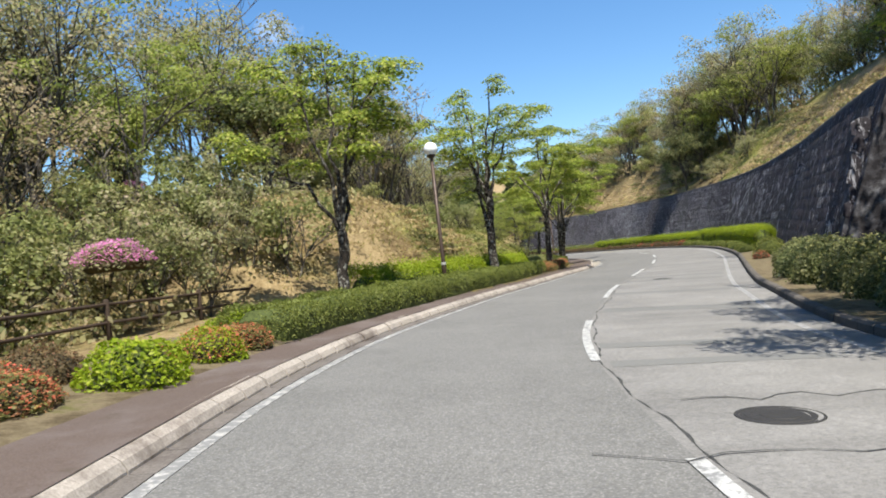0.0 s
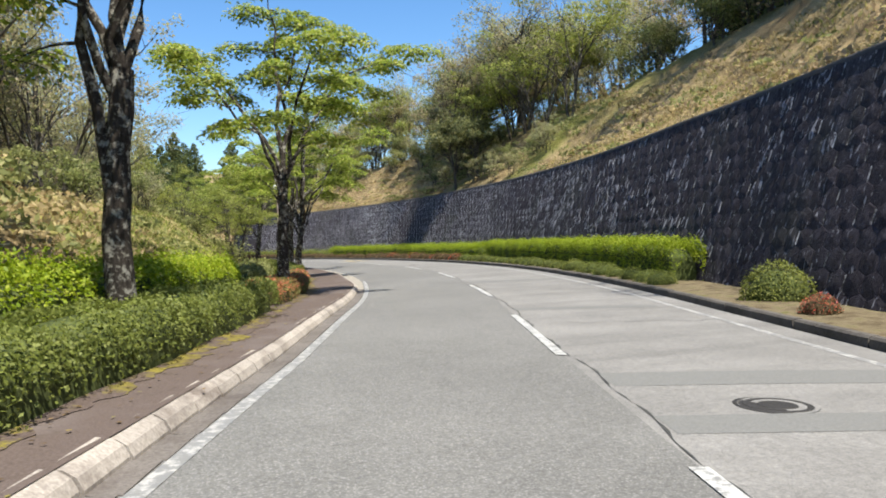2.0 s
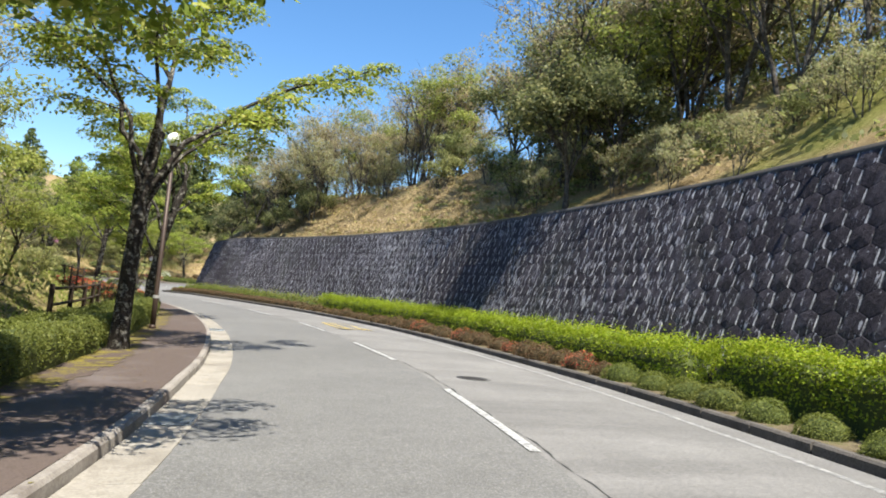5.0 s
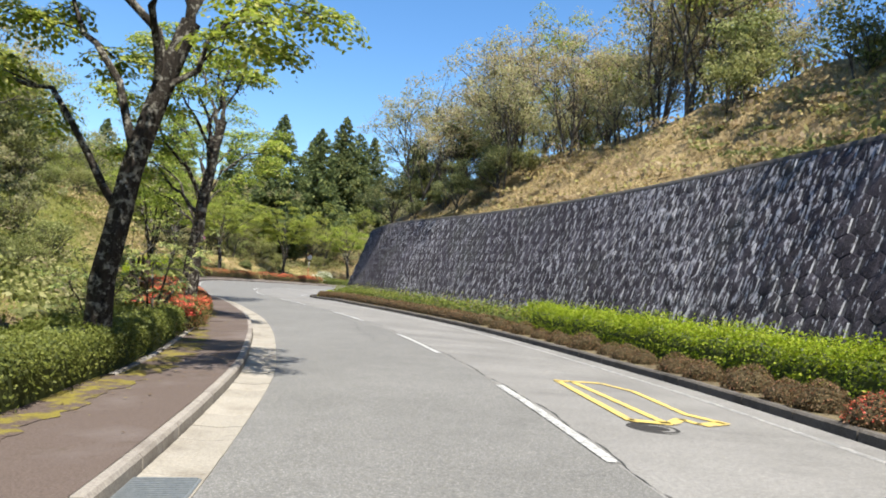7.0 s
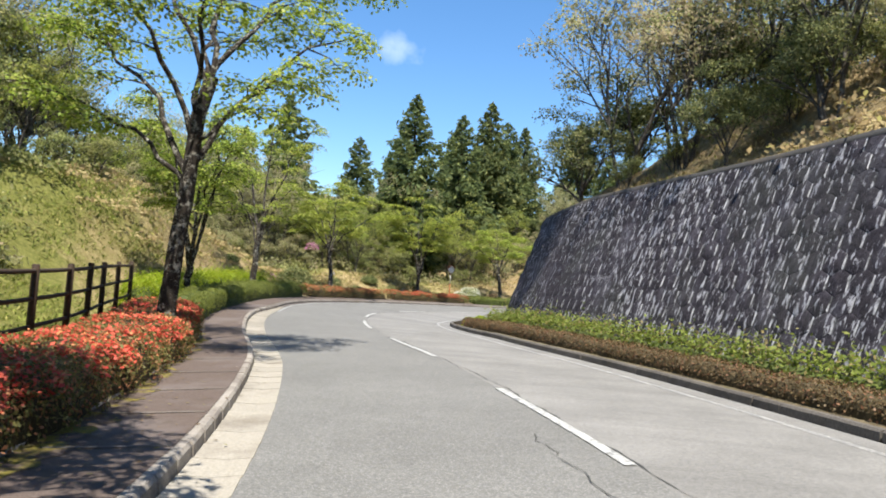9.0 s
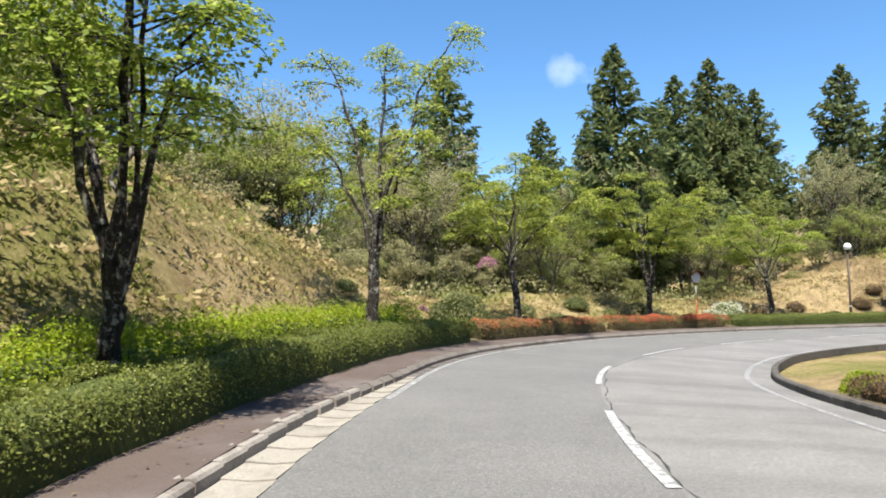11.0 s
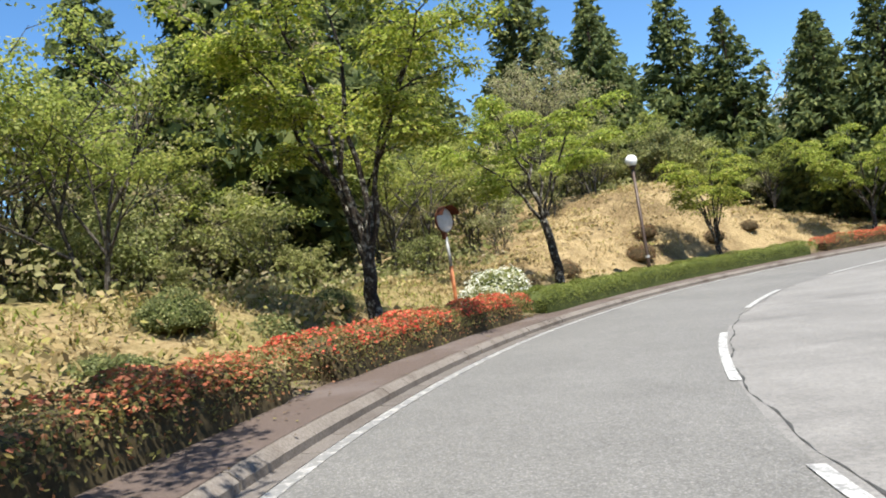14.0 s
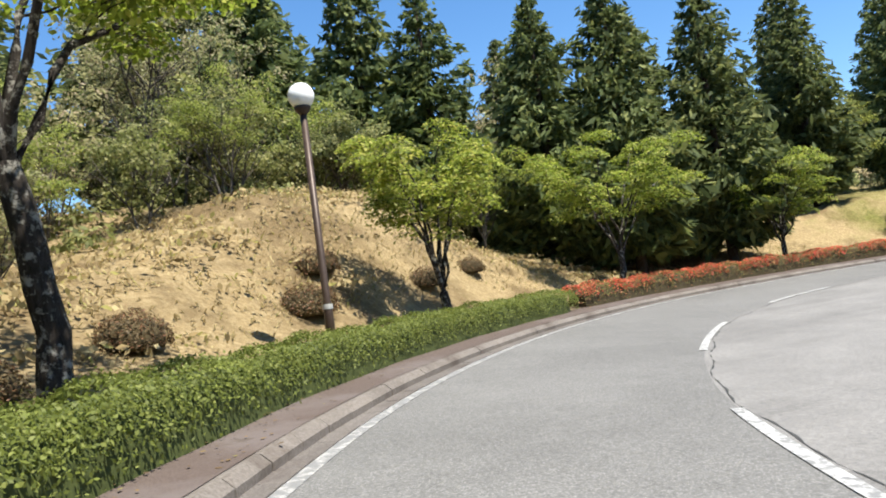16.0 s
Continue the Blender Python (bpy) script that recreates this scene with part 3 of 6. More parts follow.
moss = ribbon("moss_strip", 46, 127.5, [(lambda s: path_left(s) - 0.2, 0.15), (lambda s: path_left(s) - 0.03, 0.145), (lambda s: path_left(s) + 0.2 + np.interp(s, [72, 78, 108, 122], [0.0, 0.33, 0.30, 0.12]) * (1 + 0.35 * np.sin(s * 0.37 + 1)) + 0.08 * np.sin(s * 0.61) + 0.05 * np.sin(s * 3.7 + 1) + 0.04 * np.sin(s * 9.3) + 0.03 * np.sin(s * 17.1), 0.1365)], MOSS, step=0.1)
for s in (105.4, 108.9, 112.3, 115.7, 117.4, 119.1, 120.8, 122.5, 124.2):
    seam = ribbon("path_seam", s, s + 0.045, [(lambda q: path_left(q) + 0.25, 0.142), (lambda q: (path_left(q) - 3.8) / 2, 0.144), (-3.8, 0.152)], WORN_KERB, step=0.03)
    tagged(seam, "pale worn seam across the footpath", "seam", "footpath seams")
tagged(moss, "yellow-brown moss and leaf litter along the footpath's edge", "moss", kind="stuff")
tagged(ribbon("planting_bed", RS0, RS1, [(-7.1, 0.14), (lambda s: path_left(s) - 0.45, 0.165), (lambda s: path_left(s) - 0.02, 0.118)], SOIL, step=0.6), "bare brown soil of the roadside planting bed", "soil", kind="structure")
tagged(ribbon("planting_strip", WALL_S0 - 30, WALL_S1 + 2, [(3.78, 0.13), (4.5, 0.16), (5.55, 0.15)], SOIL, step=0.6), "dry sandy soil strip between kerb and retaining wall", "soil", kind="structure")
edging = tagged(ribbon("path_edging", 101, 128, [(lambda s: path_left(s) + 0.02, 0.10), (lambda s: path_left(s) + 0.02, 0.168), (lambda s: path_left(s) + 0.11, 0.168), (lambda s: path_left(s) + 0.11, 0.12)], KERB, step=0.6), "thin pale concrete edging between footpath and planting", "edging", kind="structure")
tagged(ribbon("edge_line", 18, 235, [(3.04, 0.006), (3.16, 0.006)], WORN_PAINT), "worn white edge line on asphalt", "road marking", kind="structure")
tagged(ribbon("edge_line", 12, 72, [(-3.15, 0.006), (-3.03, 0.006)], WORN_PAINT), "worn white edge line beside the gutter", "road marking", kind="structure")
tagged(ribbon("edge_line", 138, 235, [(-3.15, 0.006), (-3.03, 0.006)], WORN_PAINT), "worn white edge line beside the gutter", "road marking", kind="structure")
joint_line = ribbon("seam_crack", 14, 200, [(lambda s: 0.085 + 0.035 * np.sin(s * 0.9) + 0.025 * np.sin(s * 3.1), 0.005), (lambda s: 0.10 + 0.035 * np.sin(s * 0.9) + 0.03 * np.sin(s * 3.1 + .2) + 0.012 * np.sin(s * 11), 0.005)], CRACK, step=0.12)
tagged(joint_line, "dark open seam crack between the two asphalt lanes", "crack", kind="structure")

# dashes of the centre line
for s0 in (7, 16.1, 25.3, 34.0, 43.3, 52.0, 60.9, 70.0, 79.0, 88.1, 97.2, 106.1, 115.5, 124.6, 133.0, 141.3, 150.4, 158.2, 167.0, 176.2, 185.4, 194.5, 203.6):
    dash = ribbon("lane_dash", s0, s0 + 4.55, [(-0.060, 0.010), (0.060, 0.010)], WHITE_PAINT, step=0.5)
    tagged(dash, "white dashed centre line stroke, slightly chipped", "road marking", "centre line strokes")

# yellow marking: a long outlined arrow head on the oncoming lane
def yellow_arrow():
    bm = bmesh.new()
    def quad(pts):
        bm.faces.new([bm.verts.new(place(np.array(98.3 + a), 1.05 + b, 0.021)) for a, b in pts])
    def stroke(p, q, w):
        (a, b), (c, e) = p, q
        n = math.hypot(c - a, e - b)
        ux, uy = -(e - b) / n * w, (c - a) / n * w
        quad([(a + ux, b + uy), (c + ux, e + uy), (c - ux, e - uy), (a - ux, b - uy)])
    for p, q, w in (((4.4, 0.15), (3.0, 0.04), 0.06), ((3.0, 0.04), (1.05, -0.05), 0.06), ((4.4, 0.40), (1.0, 0.36), 0.06), ((4.4, 0.10), (4.4, 0.88), 0.08), ((4.4, 0.88), (3.7, 1.11), 0.055), ((3.7, 1.11), (1.8, 0.98), 0.055),
                    ((1.8, 0.98), (1.25, 1.24), 0.075), ((1.3, 1.22), (1.05, 0.81), 0.09), ((1.1, 0.81), (1.4, 0.72), 0.06), ((1.4, 0.72), (1.0, 0.40), 0.075), ((1.0, 0.42), (1.08, -0.06), 0.09)):
        stroke(p, q, w)
    ob = new("yellow_road_marking", from_bm("yellow_road_marking", bm, YELLOW_PAINT))
    return tagged(ob, "faded yellow outlined arrow painted on the asphalt", "road marking")


yellow_arrow()


def pose_at(s, d, z=0.0, turn=0.0, side=-1.0):
    p = place(np.array(float(s)), float(d), z)
    roll = math.degrees(math.atan(float(bank(s, d or side))))
    return pose(p[0], p[1], p[2], 0, roll, heading(s) + turn)


def manhole(s, d, r=0.33):
    root = new("manhole_cover", from_bm("manhole_rim", lathe([(r, -0.02), (r, 0.008), (r - 0.035, 0.010), (r - 0.04, 0.004)], 28, False), IRON, True))
    bm = lathe([(r - 0.042, -0.02), (r - 0.042, 0.008), (r - 0.07, 0.008), (r - 0.075, 0.012), (r - 0.12, 0.012), (r - 0.125, 0.008), (r - 0.18, 0.008), (r - 0.185, 0.012), (r - 0.23, 0.012), (0.03, 0.009)], 28)
    part("lid", from_bm("lid", bm, IRON), root)
    root.matrix_world = pose_at(s, d, 0.0)
    return tagged(root, "round dark cast-iron manhole cover set in asphalt", "manhole cover", "manhole covers")


for s, d in ((30.9, 0.95), (49.4, 1.2), (85.4, 0.95), (99.0, 1.15)):
    manhole(s, d)

# darker repair strips across the older lane
for s, w, d1 in ((50.55, 0.66, 2.95), (48.85, 0.52, 2.9), (35.3, 0.5, 2.9), (33.75, 0.45, 2.6), (40.3, 0.8, 2.95), (44.4, 0.6, 2.9), (57.6, 0.5, 2.8), (66.8, 0.7, 2.9)):
    v = [place(np.array(s + a), d, z) for a in (-w / 2, w / 2) for d, z in ((0.14, 0.0035), (1.0, 0.0105), (1.7, 0.0145), (2.3, 0.0115), (d1, 0.0075))]
    tagged(new("repair_strip", mesh_of("repair_strip", v, [(q, q + 1, q + 6, q + 5) for q in range(4)], PATCH)), "darker asphalt repair strip across the worn lane", "road repair", "lane repairs")
# cross cracks of the older lane
for k, (s, d0, d1, w) in enumerate(((31.6, 0.4, 3.3, 0.03), (29.9, -0.6, 3.2, 0.02), (40.5, 0.2, 3.0, 0.025), (46.2, 0.1, 2.9, 0.03), (55.2, 0.1, 3.1, 0.025), (62.3, 0.2, 3.0, 0.03), (66.0, 0.1, 2.0, 0.02))):
    n = 14
    v, f = [], []
    for j in range(n + 1):
        d = d0 + (d1 - d0) * j / n
        o = 0.10 * math.sin(j * 1.7 + k) + 0.06 * math.sin(j * 3.9 + 2 * k)
        ww = w * (0.5 + 0.5 * abs(math.sin(j * 2.3 + k)))
        v += [place(np.array(s + o - ww / 2), d, 0.0145), place(np.array(s + o + ww / 2), d, 0.0145)]
        if j:
            f.append((2 * j - 2, 2 * j, 2 * j + 1, 2 * j - 1))
    tagged(new("asphalt_crack", mesh_of("asphalt_crack", v, f, CRACK)), "dark crack across the worn asphalt lane", "crack", "lane cracks")
v, f = [], []
for j in range(50):
    s = 108.5 + j * 0.17
    d = -1.0 + 0.07 * math.sin(j * 0.23) + 0.03 * math.sin(j * 1.3) + 0.02 * math.sin(j * 2.9) + 0.012 * j
    w = 0.002 + 0.004 * abs(math.sin(j * 1.1))
    v += [place(np.array(s), d - w, 0.0145), place(np.array(s), d + w, 0.0145)]
    if j:
        f.append((2 * j - 2, 2 * j - 1, 2 * j + 1, 2 * j))
tagged(new("asphalt_crack", mesh_of("asphalt_crack", v, f, CRACK)), "dark wandering crack along the asphalt lane", "crack", "lane cracks")

# ---- retaining wall ----


def wall_point(s, h, out=0.0):
    """Point on the battered face, h metres up along it, out metres proud of it."""
    c = 1 / math.sqrt(1 + BATTER ** 2)
    z = h * c
    d = WALL_D + BATTER * z - out * c
    return place(s, d, z - 0.05 + out * BATTER * c)


WALL_L = WALL_H * math.sqrt(1 + BATTER ** 2)
s = np.arange(WALL_S0, WALL_S1 + 0.01, 0.75)
v = [wall_point(s, 0.0), wall_point(s, WALL_L)]
back0, back1 = place(s, WALL_D + 0.9, -0.1), place(s, WALL_D + BATTER * WALL_H + 0.7, WALL_H - 0.05)
v = np.stack([v[0], v[1], back1, back0], 1).reshape(-1, 3)
i = np.arange(len(s) * 4).reshape(len(s), 4)
f = [tuple(q) for q in np.concatenate([np.stack([i[:-1, a], i[1:, a], i[1:, b], i[:-1, b]], -1).reshape(-1, 4) for a, b in ((0, 1), (1, 2), (2, 3))])]
f += [tuple(i[0]), tuple(i[-1][::-1])]
wall_east = tagged(new("wall_east", mesh_of("wall_east", v, f, JOINT)), "long battered retaining wall of dark split stone blocks with pale lime runs", "retaining wall", kind="structure")
# the return of the wall at its start, facing south
RET_A = place(np.array(WALL_S0), WALL_D - 0.1, 0.0)
RET_B = place(np.array(WALL_S0 + 1.5), 19.0, 0.0)
ret_dir = Vector((RET_B[0] - RET_A[0], RET_B[1] - RET_A[1], 0)).normalized()
ret_nrm = Vector((ret_dir.y, -ret_dir.x, 0))          # towards the south
ret_len = math.hypot(RET_B[0] - RET_A[0], RET_B[1] - RET_A[1])


def ret_point(a, h, out=0.0):
    p = Vector(RET_A) + ret_dir * (a + 0.35 * h * max(0.0, 1 - a / 1.2)) + ret_nrm * (out - 0.12 * h)
    return (p.x, p.y, -0.3 + h)


RET_H = 4.1
bmv = [ret_point(0, 0), ret_point(ret_len, 0), ret_point(ret_len, RET_H + 0.3), ret_point(0, RET_H), ret_point(0, 0, -0.5), ret_point(ret_len, 0, -0.5), ret_point(ret_len, RET_H + 0.3, -0.5), ret_point(0, RET_H, -0.5)]
wall_south = tagged(new("wall_south", mesh_of("wall_south", bmv, [(0, 1, 2, 3), (7, 6, 5, 4), (3, 2, 6, 7), (0, 3, 7, 4), (1, 5, 6, 2)], JOINT)), "return end of the stone retaining wall, facing the sun", "retaining wall", kind="structure")

# ---- vegetation makers ----
rng = np.random.default_rng(7)


def tubes(lines, sides=6):
    """One mesh of tapered tubes: lines are (points, radii)."""
    V, F, n0 = [], [], 0
    for pts, rad in lines:
        pts, rad = np.asarray(pts, float), np.asarray(rad, float)
        k = sides if rad[0] > 0.03 else 4 if rad[0] > 0.012 else 3
        tan = np.gradient(pts, axis=0)
        tan /= np.linalg.norm(tan, axis=1)[:, None] + 1e-9
        ref = np.where(np.abs(tan[:, 2:3]) > 0.9, np.array([[1.0, 0, 0]]), np.array([[0, 0, 1.0]]))
        a = np.cross(tan, ref)
        a /= np.linalg.norm(a, axis=1)[:, None] + 1e-9
        b = np.cross(tan, a)
        th = np.arange(k) * 2 * np.pi / k
        ring = pts[:, None, :] + rad[:, None, None] * (np.cos(th)[None, :, None] * a[:, None, :] + np.sin(th)[None, :, None] * b[:, None, :])
        V.append(ring.reshape(-1, 3))
        i = n0 + np.arange(len(pts) * k).reshape(len(pts), k)
        j = np.roll(i, -1, 1)
        F.append(np.stack([i[:-1], j[:-1], j[1:], i[1:]], -1).reshape(-1, 4))
        n0 += len(pts) * k
    return np.vstack(V), np.vstack(F)


def leaves(pos, size, aspect=0.55, up=0.6, r=None, size_var=0.35, face=None):
    """Quads shaped like leaves at pos, tilted at random; up: how much they lie flat; face: the way they look on the whole."""
    r = r or rng
    n = len(pos)
    nrm = r.normal(size=(n, 3))
    nrm /= np.linalg.norm(nrm, axis=1)[:, None]
    if face is None:
        nrm[:, 2] = np.abs(nrm[:, 2])
        nrm = nrm * (1 - up) + np.array([0, 0, 1.0]) * up
    else:
        nrm = nrm * 0.62 + face + np.array([0, 0, 1.0]) * up
    nrm /= np.linalg.norm(nrm, axis=1)[:, None] + 1e-9
    t = r.normal(size=(n, 3))
    u = np.cross(nrm, t)
    u /= np.linalg.norm(u, axis=1)[:, None] + 1e-9
    w = np.cross(nrm, u)
    L = size * (1 + size_var * r.uniform(-1, 1, n))[:, None] * 0.5
    v = np.stack([pos - u * L, pos + w * L * aspect - u * L * 0.15, pos + u * L, pos - w * L * aspect - u * L * 0.15], 1).reshape(-1, 3)
    return v, np.arange(4 * n).reshape(n, 4)


def clumps(centres, radii, count, size, r, flat=0.8, up=0.3, droop=0.0, low=None):
    """Leaves gathered in clumps: each a dome whose leaves face outwards, open below."""
    w = radii ** 2
    k = r.choice(len(centres), count, p=w / w.sum())
    a = r.normal(size=(count, 3))
    a /= np.linalg.norm(a, axis=1)[:, None]
    a[:, 2] = np.where(a[:, 2] < -0.25, -a[:, 2], a[:, 2])
    depth = (0.45 + 0.60 * r.uniform(size=count) ** 0.6) * (1 + 0.18 * np.sin(a[:, 0] * 4 + k) * np.cos(a[:, 1] * 5 - k))
    off = a * (depth * radii[k])[:, None]
    off[:, 2] = off[:, 2] * flat - droop * (off[:, 0] ** 2 + off[:, 1] ** 2) / radii[k]
    pos = centres[k] + off
    if low is not None:
        keep = pos[:, 2] > low
        pos, a = pos[keep], a[keep]
    return leaves(pos, size, 0.6, up, r, face=a * 0.75)


def grow_tree(seed, height, trunk_r, fork, spread, levels=3, limbs=4, leaf=0.10, clump=(60, 0.6, 0.8), lean=0.0, flat=0.45, kids=(4, 6), multi=1, leaf_from=2, total=None, lean_wood=False, clear=0.1):
    """A broad-leaved tree: lines of wood and places of leaves."""
    r = np.random.default_rng(seed)
    wood, anchors = [], []

    def limb(p, dirn, length, rad, level):
        n = (5 if level < 2 else 4) if not lean_wood else (4, 3, 2, 2)[level]
        pts, d = [np.array(p)], np.array(dirn, float)
        for k in range(n):
            d = d + r.normal(size=3) * (0.16 if level else 0.07) + np.array([0, 0, 0.10 if level == 1 else (-0.02 if level > 2 else 0.02)])
            if level >= 2:
                d[2] *= (1 - flat * 0.5)
            d /= np.linalg.norm(d)
            pts.append(pts[-1] + d * length / n)
        pts = np.array(pts)
        end = 0.62 if level == 0 else 0.32
        if not (lean_wood and level >= levels and r.uniform() < 0.6):
            wood.append((pts, rad * np.linspace(1, end, len(pts))))
        if level >= leaf_from:
            for q in pts[1:]:
                anchors.append(q)
        if level < levels:
            count = limbs if level == 0 else r.integers(*kids)
            for k in range(count):
                u = 1.0 if (level == 0 and k < 2) else r.uniform(0.35, 1.0)
                x = u * (len(pts) - 1)
                i = min(int(x), len(pts) - 2)
                q = pts[i] + (pts[i + 1] - pts[i]) * (x - i)
                az = 2 * np.pi * (k / count) + r.uniform(-0.6, 0.6) + seed
                tilt = r.uniform(0.35, 0.75) if level == 0 else r.uniform(0.5, 1.1)
                side = np.array([math.cos(az), math.sin(az), 0])
                nd = d * math.cos(tilt) + side * math.sin(tilt) * spread
                if level >= 1:
                    nd[2] = nd[2] * (1 - flat) + 0.06
                nd /= np.linalg.norm(nd)
                limb(q, nd, length * r.uniform(0.55, 0.8) * (0.95 if level else (height - fork) / fork * 0.62), rad * (0.58 if level == 0 else 0.5) * (1 if k else 1.15), level + 1)

    for m in range(multi):
        az = 2 * np.pi * m / max(multi, 1) + seed
        off = np.array([math.cos(az), math.sin(az), 0]) * (0.12 if multi > 1 else 0)
        tilt = lean if multi == 1 else 0.22
        limb(off + np.array([0, 0, -0.25]), (math.cos(az) * tilt, math.sin(az) * tilt, 1), fork + 0.25, trunk_r * r.uniform(0.8, 1.0) if multi > 1 else trunk_r, 0)
    wood[0] = (wood[0][0], wood[0][1] * np.linspace(1.25, 1.0, len(wood[0][1])))
    anchors = np.array(anchors)
    count, rad, flat_c = clump
    c = anchors[r.permutation(len(anchors))[:count]]
    rr = rad * r.uniform(0.65, 1.3, len(c))
    return tubes(wood), clumps(c, rr, total, leaf, r, flat_c, 0.3, 0.0, clear)


def grow_cherry(seed, height, wide, fork, stems=None, trunk_r=0.15, lean=(0.04, 0.0), low=2.6, n_leaves=17000, leaf=0.092):
    """A roadside cherry: a leaning trunk, rising limbs and layered drooping pads of leaves.
    stems: (compass angle from east, reach, height of the tip, height of the fork it leaves from)."""
    r = np.random.default_rng(seed)
    wood, pad_c, pad_r = [], [], []

    def at(pts, u):
        x = min(max(u, 0.0), 1.0) * (len(pts) - 1)
        i = min(int(x), len(pts) - 2)
        return pts[i] + (pts[i + 1] - pts[i]) * (x - i)

    def bend(a, b, c, n, wob):
        u = np.linspace(0, 1, n + 1)[:, None]
        pts = a * (1 - u) ** 2 + 2 * b * u * (1 - u) + c * u ** 2
        pts[1:-1] += r.normal(size=(n - 1, 3)) * wob
        return pts

    top = np.array([lean[0] * fork, lean[1] * fork, fork])
    trunk = bend(np.array([0, 0, -0.25]), np.array([-lean[0] * 0.3, r.normal() * 0.08, fork * 0.5]), top, 7, 0.025)
    wood.append((trunk, trunk_r * np.array([1.6, 1.12, 1.0, 0.94, 0.9, 0.87, 0.85, 0.8])))
    if stems is None:
        stems = []
        for k in range(7):
            stems.append((k * 137.5 + r.uniform(-20, 20) + seed * 40, wide * r.uniform(0.55, 1.0), height * r.uniform(0.68, 0.98), fork * r.uniform(0.75, 1.0)))
        stems.append((seed * 70, wide * 0.2, height, fork))
    for az, reach, tip, start in stems:
        az = math.radians(az)
        out = np.array([math.cos(az), math.sin(az), 0.0])
        a = at(trunk, (min(start, fork) + 0.25) / (fork + 0.25))
        end = np.array([top[0], top[1], 0]) * 0.6 + out * reach + np.array([0, 0, tip])
        mid = a + (end - a) * np.array([0.30, 0.30, 0.62]) + np.array([0, 0, 0.10 * reach])
        n = 8
        pts = bend(a, mid, end, n, 0.07)
        length = float(np.linalg.norm(end - a))
        sr = trunk_r * (0.22 + 0.042 * length)
        wood.append((pts, sr * np.linspace(1, 0.16, n + 1)))
        m = max(4, int(length * 1.7))
        for j in range(m):
            u = 0.34 + 0.66 * (j + r.uniform(0.1, 0.9)) / m
            q = at(pts, u)
            az2 = az + (1 if j % 2 else -1) * r.uniform(0.5, 1.5)
            ln = wide * r.uniform(0.26, 0.50) * (1.25 - 0.55 * u)
            o2 = np.array([math.cos(az2), math.sin(az2), 0.0])
            e = q + o2 * ln + np.array([0, 0, r.uniform(-0.10, 0.30) * ln])
            br = bend(q, (q + e) / 2 + np.array([0, 0, 0.14 * ln]), e, 4, 0.03)
            wood.append((br, sr * 0.30 * np.linspace(1, 0.25, 5)))
            for f in (0.62, 1.0):
                c = at(br, f) + r.normal(size=3) * np.array([0.10, 0.10, 0.04])
                if c[2] < low:
                    continue
                rad = r.uniform(0.30, 0.58) * (0.80 + 0.11 * wide)
                pad_c.append(c)
                pad_r.append(rad)
                for _k in range(3):
                    t = r.uniform(0, 2 * math.pi)
                    w = c + np.array([math.cos(t), math.sin(t), -0.12]) * rad * 0.85
                    wood.append((np.array([c, (c + w) / 2 + [0, 0, 0.03], w]), 0.011 * np.array([1, 0.7, 0.35])))
        pad_c.append(end)
        pad_r.append(r.uniform(0.3, 0.45))
    crown = clumps(np.array(pad_c), np.array(pad_r), n_leaves, leaf, r, 0.30, 0.75, 0.35, low - 0.45)
    return tubes(wood, 8), crown


